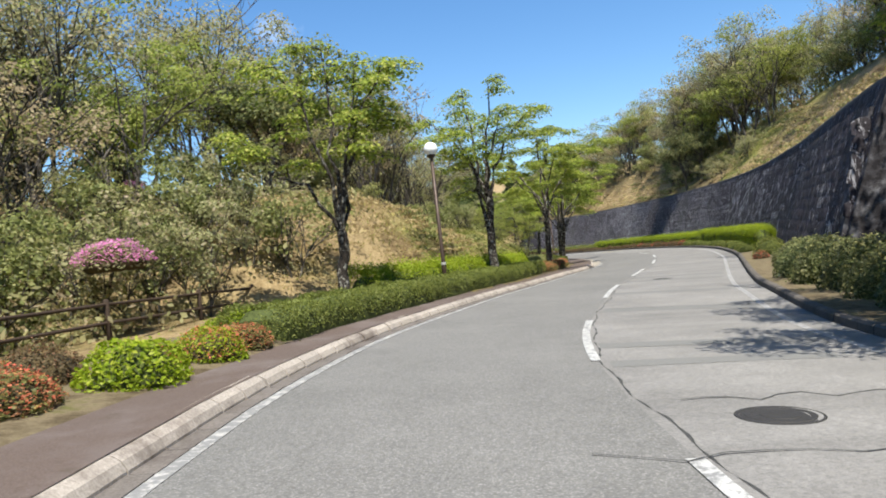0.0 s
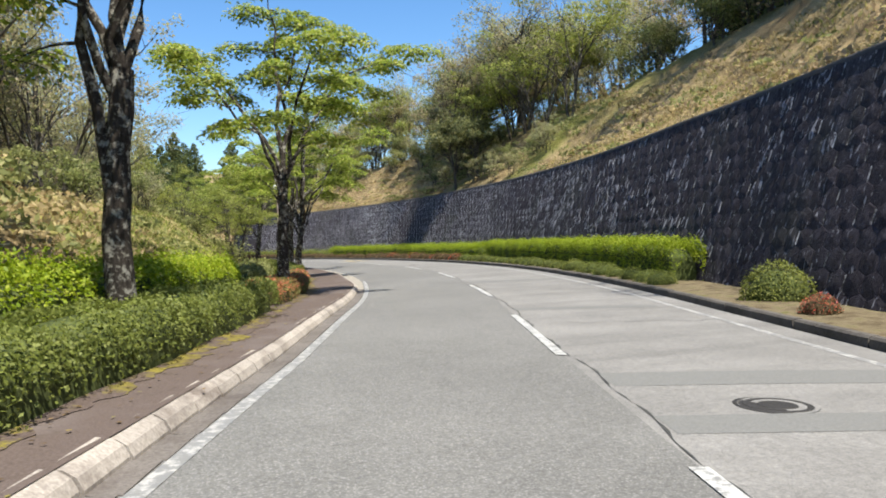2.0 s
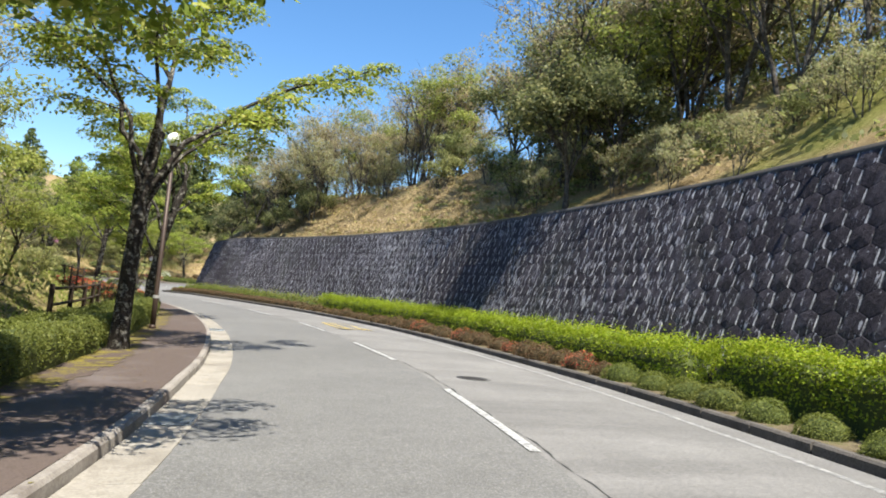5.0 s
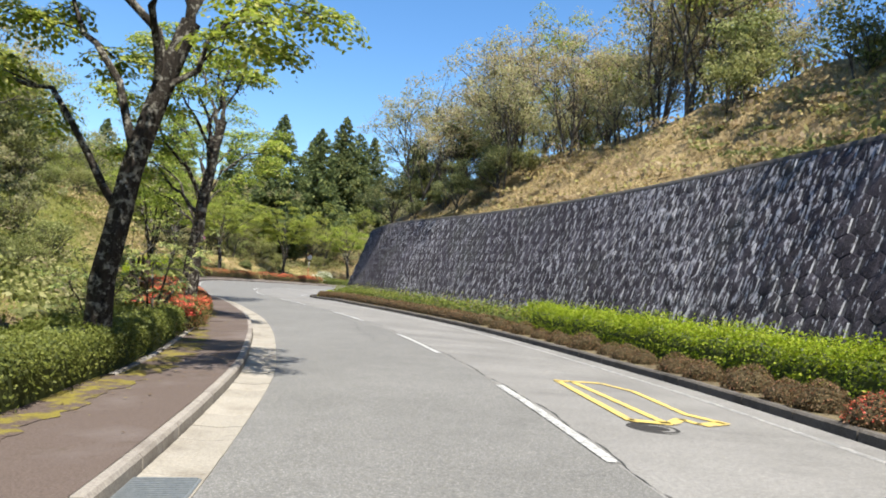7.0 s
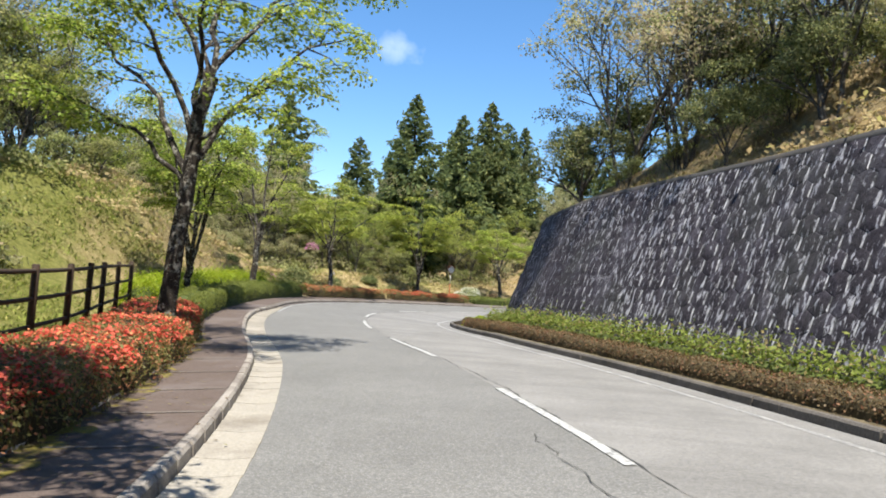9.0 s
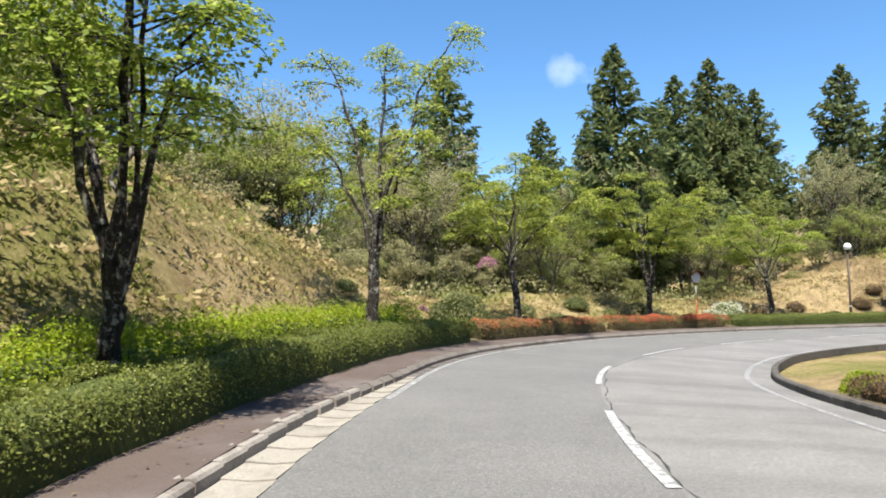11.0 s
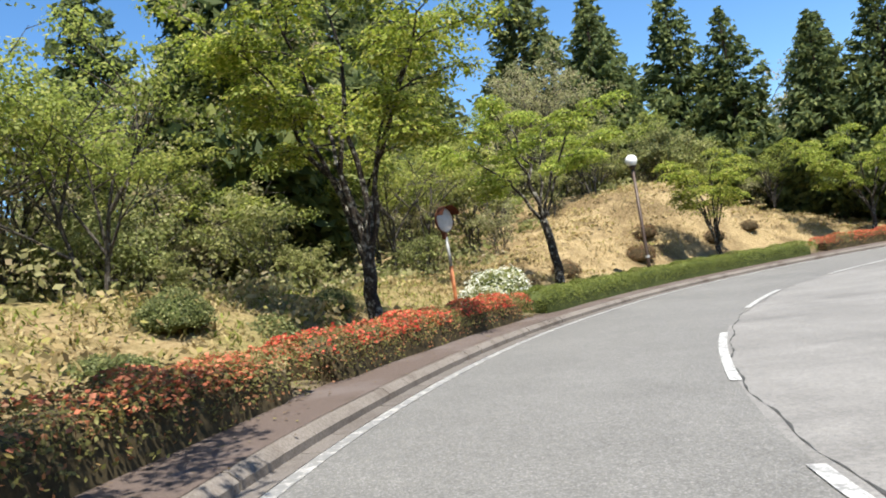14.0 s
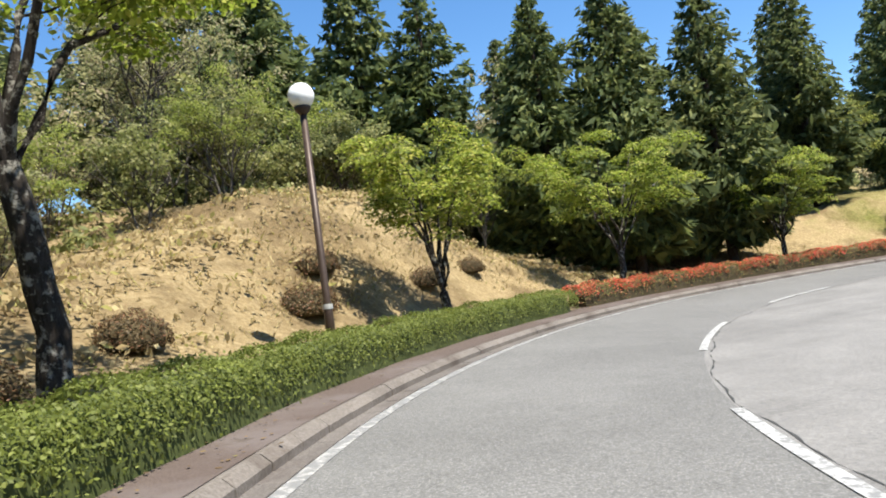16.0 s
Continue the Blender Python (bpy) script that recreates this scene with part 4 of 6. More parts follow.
def grow_cedar(seed, height, width, n=2300):
    """A Japanese cedar: a narrow ragged cone of drooping sprays."""
    r = np.random.default_rng(seed)
    pts = np.array([[0, 0, -0.5], [0.02, 0, height * 0.4], [0, 0.03, height * 0.75], [0, 0, height]])
    lines = [(pts, np.array([0.30, 0.22, 0.12, 0.02]) * height / 15)]
    P, U = [], []
    boughs = int(height * 9)
    for k in range(boughs):
        u = (k + r.uniform()) / boughs
        z = height * (0.06 + 0.93 * u)
        az = k * 2.399 + r.uniform(-0.5, 0.5)
        swell = 1 + 0.20 * math.sin(2 * az + u * 11 + seed) + 0.12 * math.sin(5 * az - u * 23)
        rad = width * min(1.0, 0.62 + 2.2 * u) * (1 - u) ** 0.66 * r.uniform(0.72, 1.06) * swell + 0.10
        m = max(6, int(n / boughs * (0.35 + 1.3 * (1 - u))))
        t = np.sqrt(r.uniform(0.02, 1, m))
        rise = -0.20 * t * rad + 0.30 * rad * t ** 3
        side = r.normal(size=m) * 0.17 * rad * t
        out = np.array([math.cos(az), math.sin(az), 0.0])
        across = np.array([-out[1], out[0], 0.0])
        c = out * (t * rad)[:, None] + across * side[:, None] + np.stack([0 * t, 0 * t, z + rise], 1)
        c += r.normal(size=(m, 3)) * np.array([0.10, 0.10, 0.16]) * (0.4 + rad / width)
        P.append(c)
        U.append(out * 0.75 + np.array([0, 0, -0.35]) + r.normal(size=(m, 3)) * 0.5)
        if k % 4 == 0:
            e = np.array([math.cos(az) * rad * 0.8, math.sin(az) * rad * 0.8, z - 0.1 * rad])
            lines.append((np.array([[0, 0, z], (np.array([0, 0, z]) + e) / 2 - [0, 0, 0.05], e]), np.array([0.05, 0.03, 0.012])))
    pos, ax = np.vstack(P), np.vstack(U)
    ax /= np.linalg.norm(ax, axis=1)[:, None]
    w = np.cross(ax, r.normal(size=ax.shape))
    w /= np.linalg.norm(w, axis=1)[:, None] + 1e-9
    L = (0.36 * height / 15 * r.uniform(0.55, 1.3, len(pos)) * (0.55 + 0.55 * (1 - pos[:, 2] / height)))[:, None]
    v = np.stack([pos - ax * L, pos + w * L * 0.36, pos + ax * L * 1.1, pos - w * L * 0.36], 1).reshape(-1, 3)
    return tubes(lines, 6), (v, np.arange(len(v)).reshape(-1, 4))


KIND = {}


def kind_meshes(key, wood, crown, bark, leaf_material):
    tm = mesh_of(key + "_trunk", wood[0], wood[1], bark, smooth=True)
    cm = mesh_of(key + "_crown", crown[0], crown[1], leaf_material)
    KIND[key] = (tm, cm)


def plant(key, name, x, y, turn=0.0, size=1.0, label="", category="tree", group="", z=None, lean=(0, 0)):
    root = new(name)
    z = land1(x, y) if z is None else z
    root.matrix_world = pose(x, y, z - 0.05, lean[0], lean[1], turn) @ Matrix.Diagonal((size, size, size, 1))
    part("trunk", KIND[key][0], root)
    part("crown", KIND[key][1], root)
    return tagged(root, label, category, group)


for k in range(4):
    w, c = grow_tree(41 + k, 10.5, 0.10, 3.4, 0.65, 3, 5, 0.140, (95, 0.60, 1.15), flat=0.12, kids=(3, 6), multi=2 + k % 2, total=6000, lean_wood=True)
    kind_meshes("spring%d" % k, w, c, GREY_BARK, LEAF_SPRING)
for k in range(2):
    w, c = grow_tree(51 + k, 8.5, 0.09, 2.4, 0.8, 3, 5, 0.130, (75, 0.62, 0.75), flat=0.3, kids=(3, 6), multi=2, total=6500, lean_wood=True)
    kind_meshes("fresh%d" % k, w, c, GREY_BARK, LEAF_FRESH)
for k in range(2):
    w, c = grow_tree(61 + k, 9.5, 0.09, 3.0, 0.7, 3, 5, 0.130, (80, 0.58, 1.05), flat=0.12, kids=(3, 6), multi=3, total=5600, lean_wood=True)
    kind_meshes("russet%d" % k, w, c, GREY_BARK, LEAF_RUSSET)
for k in range(3):
    w, c = grow_tree(81 + k, 7.0, 0.13, 1.6, 0.9, 3, 6, 0.150, (64, 0.80, 0.85), flat=0.1, kids=(4, 6), multi=1, total=8600, lean_wood=True)
    kind_meshes("evergreen%d" % k, w, c, GREY_BARK, LEAF_DARK)
for k in range(4):
    w, c = grow_cedar(101 + k, 15 + k * 0.8, 4.1 + 0.5 * (k % 2), 10500)
    kind_meshes("cedar%d" % k, w, c, CEDAR_BARK, CEDAR)
for k in range(3):
    w, c = grow_tree(121 + k, 3.0, 0.035, 0.7, 1.0, 2, 6, 0.105, (24, 0.40, 0.85), flat=0.0, kids=(3, 5), multi=3, leaf_from=1, total=2200, lean_wood=True)
    kind_meshes("shrub%d" % k, w, c, GREY_BARK, LEAF_MID)
for k in range(2):
    w, c = grow_tree(131 + k, 3.2, 0.035, 0.8, 1.0, 2, 6, 0.095, (26, 0.36, 1.0), flat=0.0, kids=(3, 5), multi=3, leaf_from=1, total=2000, lean_wood=True)
    kind_meshes("pale_shrub%d" % k, w, c, GREY_BARK, LEAF_SPRING)

# row of cherry trees beside the footpath, each with its own shape: station, offset, then the arguments of grow_cherry
STREET = [
    (21.0, -6.0, dict(height=7.5, wide=3.0, fork=2.4)),
    (31.5, -9.5, dict(height=8.6, wide=3.4, fork=3.0, low=3.2)),
    (41.9, -6.0, dict(height=6.6, wide=2.4, fork=1.95, low=3.5, n_leaves=13650, stems=[(178, 2.3, 4.4, 1.7), (20, 0.9, 6.2, 1.9), (95, 0.5, 6.6, 1.9), (-25, 1.6, 5.7, 1.9), (60, 1.7, 6.0, 1.9), (205, 1.2, 6.1, 1.9)])),
    (52.6, -5.1, dict(height=7.7, wide=2.6, fork=3.3, trunk_r=0.17, low=3.4, n_leaves=15600, stems=[(175, 0.55, 7.4, 0.7), (10, 0.5, 7.7, 3.3), (25, 2.5, 6.7, 3.2), (150, 2.4, 6.6, 3.0), (-65, 1.8, 6.3, 3.2), (80, 1.8, 6.7, 3.2), (225, 1.9, 5.7, 2.8)])),
    (62.1, -4.9, dict(height=7.6, wide=2.9, fork=2.9, low=3.0, n_leaves=29000, stems=[(5, 3.0, 6.3, 2.8), (150, 2.7, 6.3, 2.7), (60, 1.7, 7.4, 2.9), (200, 2.4, 5.4, 2.6), (-70, 2.2, 6.0, 2.7), (100, 0.5, 7.6, 2.9), (30, 2.2, 5.2, 2.5)])),
    (77.1, -5.7, dict(height=8.6, wide=3.2, fork=2.3, lean=(0.10, 0.0), low=2.8, n_leaves=27000, stems=[(0, 3.2, 6.5, 2.2), (160, 2.8, 6.4, 2.0), (60, 1.6, 8.4, 2.3), (-90, 2.2, 7.0, 2.2), (110, 2.2, 7.6, 2.3), (20, 2.4, 4.9, 2.0), (190, 2.4, 4.8, 1.9)])),
    (87.9, -5.5, dict(height=8.2, wide=3.2, fork=4.4, trunk_r=0.16, lean=(0.06, 0.0), low=3.5, n_leaves=21450, stems=[(150, 0.7, 8.0, 4.4), (12, 4.3, 6.5, 3.0), (170, 2.9, 6.6, 3.3), (70, 2.2, 7.8, 4.2), (-90, 2.5, 6.6, 3.7), (230, 2.2, 6.4, 2.8), (35, 2.8, 5.3, 2.7)])),
    (101.4, -5.5, dict(height=8.6, wide=3.1, fork=4.8, trunk_r=0.17, lean=(0.16, 0.02), low=1.9, n_leaves=24500, stems=[(182, 2.9, 4.3, 2.1), (165, 2.7, 6.0, 2.8), (-5, 1.7, 5.5, 3.1), (50, 1.9, 7.2, 4.3), (100, 0.9, 8.5, 4.8), (-95, 2.2, 6.6, 3.6), (205, 2.9, 7.0, 4.0), (140, 1.6, 7.4, 4.7)])),
    (112.2, -5.3, dict(height=8.4, wide=2.4, fork=5.4, lean=(0.07, 0.0), low=2.9, n_leaves=16000, stems=[(175, 2.8, 4.4, 2.7), (15, 1.6, 5.0, 3.2), (150, 1.6, 8.0, 4.6), (40, 1.0, 7.6, 5.2), (-110, 2.0, 6.8, 4.2), (110, 1.8, 7.8, 5.0), (190, 2.6, 5.8, 3.0), (60, 0.5, 8.4, 5.4), (230, 2.4, 6.8, 3.8)])),
    (123.8, -5.15, dict(height=8.3, wide=3.3, fork=5.0, trunk_r=0.16, lean=(0.10, 0.0), low=3.7, n_leaves=15500, stems=[(162, 3.6, 6.2, 3.1), (178, 2.9, 4.5, 2.9), (14, 2.8, 6.1, 3.3), (355, 1.5, 5.0, 3.1), (80, 0.6, 8.2, 5.0), (-70, 2.4, 6.8, 4.0), (110, 2.6, 7.0, 4.4), (-125, 2.7, 6.8, 3.7), (45, 2.5, 7.4, 4.9), (200, 2.0, 7.6, 4.8)])),
    (135.4, -6.0, dict(height=6.8, wide=2.2, fork=1.4, low=2.6, n_leaves=14625, lean=(0.06, 0.0))),
    (144.6, -5.75, dict(height=8.4, wide=2.5, fork=2.6, trunk_r=0.17, low=2.9, n_leaves=10140, stems=[(170, 1.7, 8.0, 2.5), (15, 2.3, 8.3, 2.5), (60, 0.5, 8.0, 0.5), (-20, 1.9, 5.2, 2.2), (200, 1.6, 5.6, 2.3)])),
    (152.9, -5.3, dict(height=6.9, wide=2.5, fork=2.4, lean=(-0.12, 0.0), low=2.6, n_leaves=16575, stems=[(165, 2.3, 4.8, 2.3), (10, 2.7, 5.2, 2.3), (90, 0.5, 6.9, 2.4), (35, 1.7, 6.2, 2.4), (-70, 2.0, 5.6, 2.3), (205, 1.8, 6.0, 2.4), (120, 2.0, 5.8, 2.4)])),
    (162.6, -6.1, dict(height=7.4, wide=3.0, fork=1.9, low=1.9, n_leaves=24375)),
    (170.7, -5.7, dict(height=6.2, wide=2.7, fork=2.5, low=2.9, n_leaves=17550, lean=(-0.10, 0.0), stems=[(175, 2.7, 4.9, 2.4), (20, 2.6, 5.0, 2.4), (120, 1.3, 6.2, 2.5), (60, 1.9, 5.8, 2.5), (-60, 2.2, 5.4, 2.4), (220, 2.0, 5.8, 2.4)])),
    (179.6, -5.6, dict(height=4.7, wide=1.7, fork=1.1, low=2.0, n_leaves=12675, trunk_r=0.12)),
    (188.1, -5.7, dict(height=5.5, wide=3.0, fork=1.5, low=2.5, n_leaves=18525, trunk_r=0.12)),
    (196.3, -5.5, dict(height=5.0, wide=2.2, fork=1.2, low=2.2, n_leaves=13650, trunk_r=0.12)),
    (206.0, -5.6, dict(height=5.2, wide=2.6, fork=1.4, low=2.3, n_leaves=13650, trunk_r=0.12)),
    (216.0, -5.6, dict(height=5.2, wide=2.4, fork=1.3, low=2.2, n_leaves=12675, trunk_r=0.12)),
]
for k, (s, d, form) in enumerate(STREET):
    w, c = grow_cherry(11 + 3 * k, **form)
    kind_meshes("cherry%d" % k, w, c, BARK, LEAF_CHERRY)
    p = raw(s, d, 0.1)
    plant("cherry%d" % k, "cherry_tree", p[0], p[1], 0.0, 1.0, "spreading cherry tree in fresh leaf with lichened dark bark", group="cherry trees along the footpath", z=p[2])


def scatter(n, s0, s1, d0, d1, kinds, name, label, category="tree", group="", size=(0.8, 1.2), gap=2.0, seed=1, keep=None):
    r = np.random.default_rng(seed)
    got, tries = [], 0
    while len(got) < n and tries < n * 40:
        tries += 1
        s, d = r.uniform(s0, s1), r.uniform(d0, d1)
        p = place(np.array(s), d)
        if any((p[0] - q[0]) ** 2 + (p[1] - q[1]) ** 2 < gap * gap for q in got):
            continue
        rs, rd = station(p[0], p[1])
        if abs(rd[0]) < min(abs(d0), abs(d1)) - 1.0 or (keep and not keep(p[0], p[1])):
            continue
        got.append(p)
        plant(kinds[r.integers(len(kinds))], name, p[0], p[1], r.uniform(0, 360), r.uniform(*size), label, category, group)


SPRING = ["spring0", "spring1", "spring2", "spring3"]
SHRUBS = ["shrub0", "shrub1", "shrub2", "pale_shrub0", "pale_shrub1"]
W_LABEL, S_LABEL = "slender multi-stemmed woodland tree in pale spring leaf", "loose wild shrub in fresh leaf"
# right hill
scatter(32, 47, 77, 16.3, 28, SPRING + ["russet0", "russet1", "spring0"], "woodland_tree", W_LABEL, group="hillside trees", seed=3, gap=2.4, size=(1.05, 1.5))
scatter(7, 74, 88, 17.5, 28, SPRING + ["russet0", "russet1"], "woodland_tree", W_LABEL, group="hillside trees", seed=33, gap=2.4, size=(1.05, 1.45))
scatter(16, 85, 102.3, 7.7, 10.2, ["pale_shrub0", "shrub1", "evergreen1", "pale_shrub1", "shrub2"], "evergreen_shrub", "full leafy olive-green shrub at the wall's top", "shrub", "wall-top shrubs", (0.55, 1.0), 1.3, 45)
scatter(7, 87.5, 102.5, 9.6, 12.8, ["russet0", "spring0", "fresh1", "russet1", "spring1"], "broadleaf_tree", "dense olive-green broadleaf tree above the wall", group="wall-top trees", seed=4, gap=2.0, size=(0.9, 1.25))
scatter(11, 98, 109, 11.6, 15.0, ["evergreen0", "fresh0", "evergreen2", "fresh1", "evergreen1"], "broadleaf_tree", "dense olive-green broadleaf tree above the wall", group="wall-top trees", seed=44, gap=2.4, size=(0.8, 1.05))
scatter(12, 84, 108, 15.0, 27, SPRING + ["russet1", "evergreen2"], "woodland_tree", W_LABEL, group="hillside trees", seed=5, gap=2.4, size=(1.0, 1.4))
scatter(15, 114, 137, 12.5, 21, SPRING + ["russet0", "fresh0"], "woodland_tree", W_LABEL, group="hillside trees", seed=6, gap=2.0)
scatter(12, 123.5, 137.0, 7.4, 10.5, ["evergreen0", "shrub1", "evergreen2"], "evergreen_shrub", "dark evergreen shrub at the wall's top", "shrub", "wall-top shrubs", (0.4, 0.75), 1.3, 7)
scatter(7, 122.5, 136, 8.0, 12.0, ["spring0", "russet0", "spring2", "russet1"], "woodland_tree", W_LABEL, group="hillside trees", seed=66, gap=1.8, size=(0.75, 1.0))
# young growth on the left slopes
scatter(10, 84, 99, -12.5, -8.2, ["evergreen0", "evergreen1", "fresh1", "shrub0"], "young_tree", "young leafy tree behind the clipped hedge", group="young trees", seed=71, gap=1.7, size=(0.4, 0.62))
scatter(20, 112, 140, -16, -9.8, SHRUBS + ["fresh0", "shrub2"], "wild_shrub", S_LABEL, "shrub", "wild shrubs", (0.5, 1.0), 1.6, 72)
scatter(14, 112, 142, -20, -12.5, ["spring0", "fresh0", "evergreen1", "fresh1", "evergreen0"], "woodland_tree", W_LABEL, group="woodland trees", seed=73, gap=2.3, size=(0.8, 1.2))
scatter(30, 151, 175, -15, -10.2, SHRUBS + ["fresh0", "fresh1"], "wild_shrub", S_LABEL, "shrub", "wild shrubs", (0.55, 1.0), 1.4, 74)
scatter(16, 176, 200, -14.5, -11.0, ["fresh0", "fresh1", "shrub0", "evergreen1"], "young_tree", "young leafy tree behind the straw bank", group="young trees", seed=75, gap=1.6, size=(0.42, 0.62))
scatter(10, 24, 43, 12, 28, SPRING + ["evergreen0", "evergreen1"], "woodland_tree", "tall roadside tree in spring leaf", group="hillside trees", seed=8, gap=3.0)
for s, d, key, size in ((29.0, 6.6, "cherry13", 1.0), (32.8, 6.3, "cherry13", 1.05), (36.6, 6.9, "cherry13", 1.0), (43.2, 10.0, "evergreen1", 1.2), (43.0, 13.0, "evergreen1", 1.25), (40.0, 11.0, "evergreen0", 1.25)):
    p = raw(s, d, 0.1)
    plant(key, "roadside_tree", p[0], p[1], s * 40, size, "leafy roadside tree shading the oncoming lane", group="roadside trees")
# left woods
scatter(30, 26, 52, -28, -14, ["evergreen0", "evergreen1", "evergreen2", "fresh0", "fresh1", "spring1", "spring2", "russet0"], "woodland_tree", W_LABEL, group="woodland trees", seed=9, gap=2.1)
scatter(30, 50, 114, -24, -14.0, SPRING + ["russet1"], "woodland_tree", W_LABEL, group="woodland trees", seed=10, gap=2.4)
scatter(32, 112, 160, -27, -14.5, SPRING + ["evergreen1"], "woodland_tree", W_LABEL, group="woodland trees", seed=11, gap=2.3)
scatter(42, 26, 46, -17, -8.4, SHRUBS + ["shrub0", "shrub2"], "wild_shrub", S_LABEL, "shrub", "wild shrubs", (0.7, 1.25), 1.2, 12)
scatter(42, 112, 170, -19, -12.5, SHRUBS, "wild_shrub", S_LABEL, "shrub", "wild shrubs", (0.7, 1.3), 1.5, 13)
scatter(6, 186, 214, -20, -13, ["fresh0", "fresh1"], "woodland_tree", W_LABEL, group="woodland trees", seed=26, gap=2.4, size=(0.7, 0.95))
scatter(26, 148, 188, -22, -13.5, SPRING[:2] + ["fresh0", "fresh1", "fresh0"], "woodland_tree", W_LABEL, group="woodland trees", seed=25, gap=2.4, size=(0.7, 1.0))
scatter(50, 150, 204, -17.5, -12.0, SHRUBS, "wild_shrub", S_LABEL, "shrub", "wild shrubs", (0.9, 1.5), 1.5, 24)
scatter(26, 160, 215, -22, -15, SHRUBS + ["spring2"], "wild_shrub", S_LABEL, "shrub", "wild shrubs", (0.7, 1.2), 1.7, 14)
scatter(24, 50, 112, -15.5, -12.2, SHRUBS, "wild_shrub", S_LABEL, "shrub", "wild shrubs", (0.5, 1.0), 1.6, 15)
scatter(30, 46, 100, 14.6, 17.5, SHRUBS + ["pale_shrub0", "pale_shrub1"], "wild_shrub", S_LABEL, "shrub", "wild shrubs", (0.9, 1.6), 1.5, 16)
scatter(18, 100, 135, 11.0, 14.5, SHRUBS, "wild_shrub", S_LABEL, "shrub", "wild shrubs", (0.8, 1.4), 1.5, 17)
# cedars behind: place and height of the top
CEDARS = [(1.5, 147.1, 18.6), (4.6, 160, 20.0), (7.1, 167.5, 23.4), (9.0, 171, 22.0), (11.1, 175.4, 22.4), (17.5, 168.3, 21.8), (23.8, 172, 20.4), (26.7, 166.6, 18.5), (-8.1, 141.2, 16.6), (-4.5, 152, 15.5), (20.5, 164.5, 17.5),
          (29.0, 164.5, 16.0), (32.6, 160.9, 13.9), (30.7, 158.9, 13.4), (33.4, 157.2, 14.1), (35.6, 158.4, 13.3), (37.9, 156, 13.8), (45.5, 161, 14.5), (48.3, 157.6, 15.5), (52, 160.5, 16.5), (57, 156, 17), (62, 159, 17.5), (67, 153, 18),
          (73, 156, 19), (-3, 164, 18), (2.5, 176, 22), (40, 172, 17), (-14, 147, 15), (-19, 152, 17), (79, 150, 19), (-27, 30, 17), (-30, 36, 18), (-24, 41, 17), (-21, 27, 16), (-22, 51, 16), (34, 47, 24), (37, 54, 23), (31, 42, 22)]
for k, (x, y, top) in enumerate(CEDARS):
    v = k % 4
    plant("cedar%d" % v, "cedar_tree", x, y, 53.0 * k, (top - land1(x, y)) / (15 + v * 0.8), "tall dark conical cedar tree", group="cedars")


# ---- gutters and kerbs, block by block ----


def block_mesh(name, prof, length, mat, chamfer=0.006):
    """A straight block along y; prof is its (x, z) outline, counter-clockwise seen from the front."""
    k = len(prof)
    cx = sum(p[0] for p in prof) / k
    cz = sum(p[1] for p in prof) / k
    v = []
    for y, q in ((-length / 2, 1), (-length / 2 + chamfer, 0), (length / 2 - chamfer, 0), (length / 2, 1)):
        for x, z in prof:
            v.append((x + (cx - x) * 0.03 * q, y, z + (cz - z) * 0.03 * q))
    f = []
    for r in range(3):
        for j in range(k):
            a, b = r * k + j, r * k + (j + 1) % k
            f.append((a, b, b + k, a + k))
    f.append(tuple(range(k))[::-1])
    f.append(tuple(range(3 * k, 4 * k)))
    return mesh_of(name, v, f, mat)


def lay(parent_name, label, category, prof, pitch, s0, s1, split, mat, piece, d_shift=0.0, follow=False):
    """Blocks along the road: those inside split are objects of their own, the rest one joined part."""
    me = block_mesh(piece, prof, pitch - 0.006, mat)
    base = np.array([v.co[:] for v in me.vertices])
    polys = [tuple(p.vertices) for p in me.polygons]
    root = new(parent_name)
    tagged(root, label, category, kind="structure")
    V, F = [], []
    r = np.random.default_rng(5)
    for s in np.arange(s0, s1, pitch):
        m = pose_at(s, d_shift, r.uniform(-0.003, 0.003), r.uniform(-0.3, 0.3), prof[0][0])
        off = np.interp(s, EDGE_S, EDGE_V) - (kerb_in(s) if follow else 0.0) if prof[0][0] < 0 else 0.0
        dm = (prof[0][0] + prof[1][0]) / 2
        stretch = float(np.linalg.norm(place(np.array(s + 0.3), dm) - place(np.array(s - 0.3), dm))) / 0.6
        m = m @ Matrix.Translation((-off, 0, 0)) @ Matrix.Diagonal((1, stretch, 1, 1))
        if split[0] <= s < split[1]:
            ob = new(piece, me)
            ob.matrix_world = m
            ob.parent = root
        else:
            n0 = len(V)
            mm = np.array(m)
            V.extend((base @ mm[:3, :3].T + mm[:3, 3]).tolist())
            F.extend([tuple(n0 + q for q in p) for p in polys])
    if V:
        far = new(piece + "s_beyond", mesh_of(piece + "s_beyond", V, F, mat))
        far.parent = root
        tagged(far, kind="stuff")
    return root


G_PROF = [(-3.66, -0.10), (-3.18, -0.10), (-3.18, 0.010), (-3.40, -0.004), (-3.66, 0.016)]
lay("gutter", "pale concrete gutter slabs along the footpath's kerb", "gutter", G_PROF, 0.6, 67, 141, (67, 141), GUTTER, "gutter_slab")
N_PROF = [(-3.42, -0.10), (-3.165, -0.10), (-3.165, 0.009), (-3.30, 0.0), (-3.42, 0.014)]
lay("gutter", "narrow stained concrete gutter slabs along the kerb", "gutter", N_PROF, 0.6, -56, 66.9, (30, 66.9), STAINED_GUTTER, "gutter_slab")
lay("gutter", "narrow stained concrete gutter slabs along the kerb", "gutter", N_PROF, 0.6, 141.1, 250, (141.1, 200), STAINED_GUTTER, "gutter_slab")
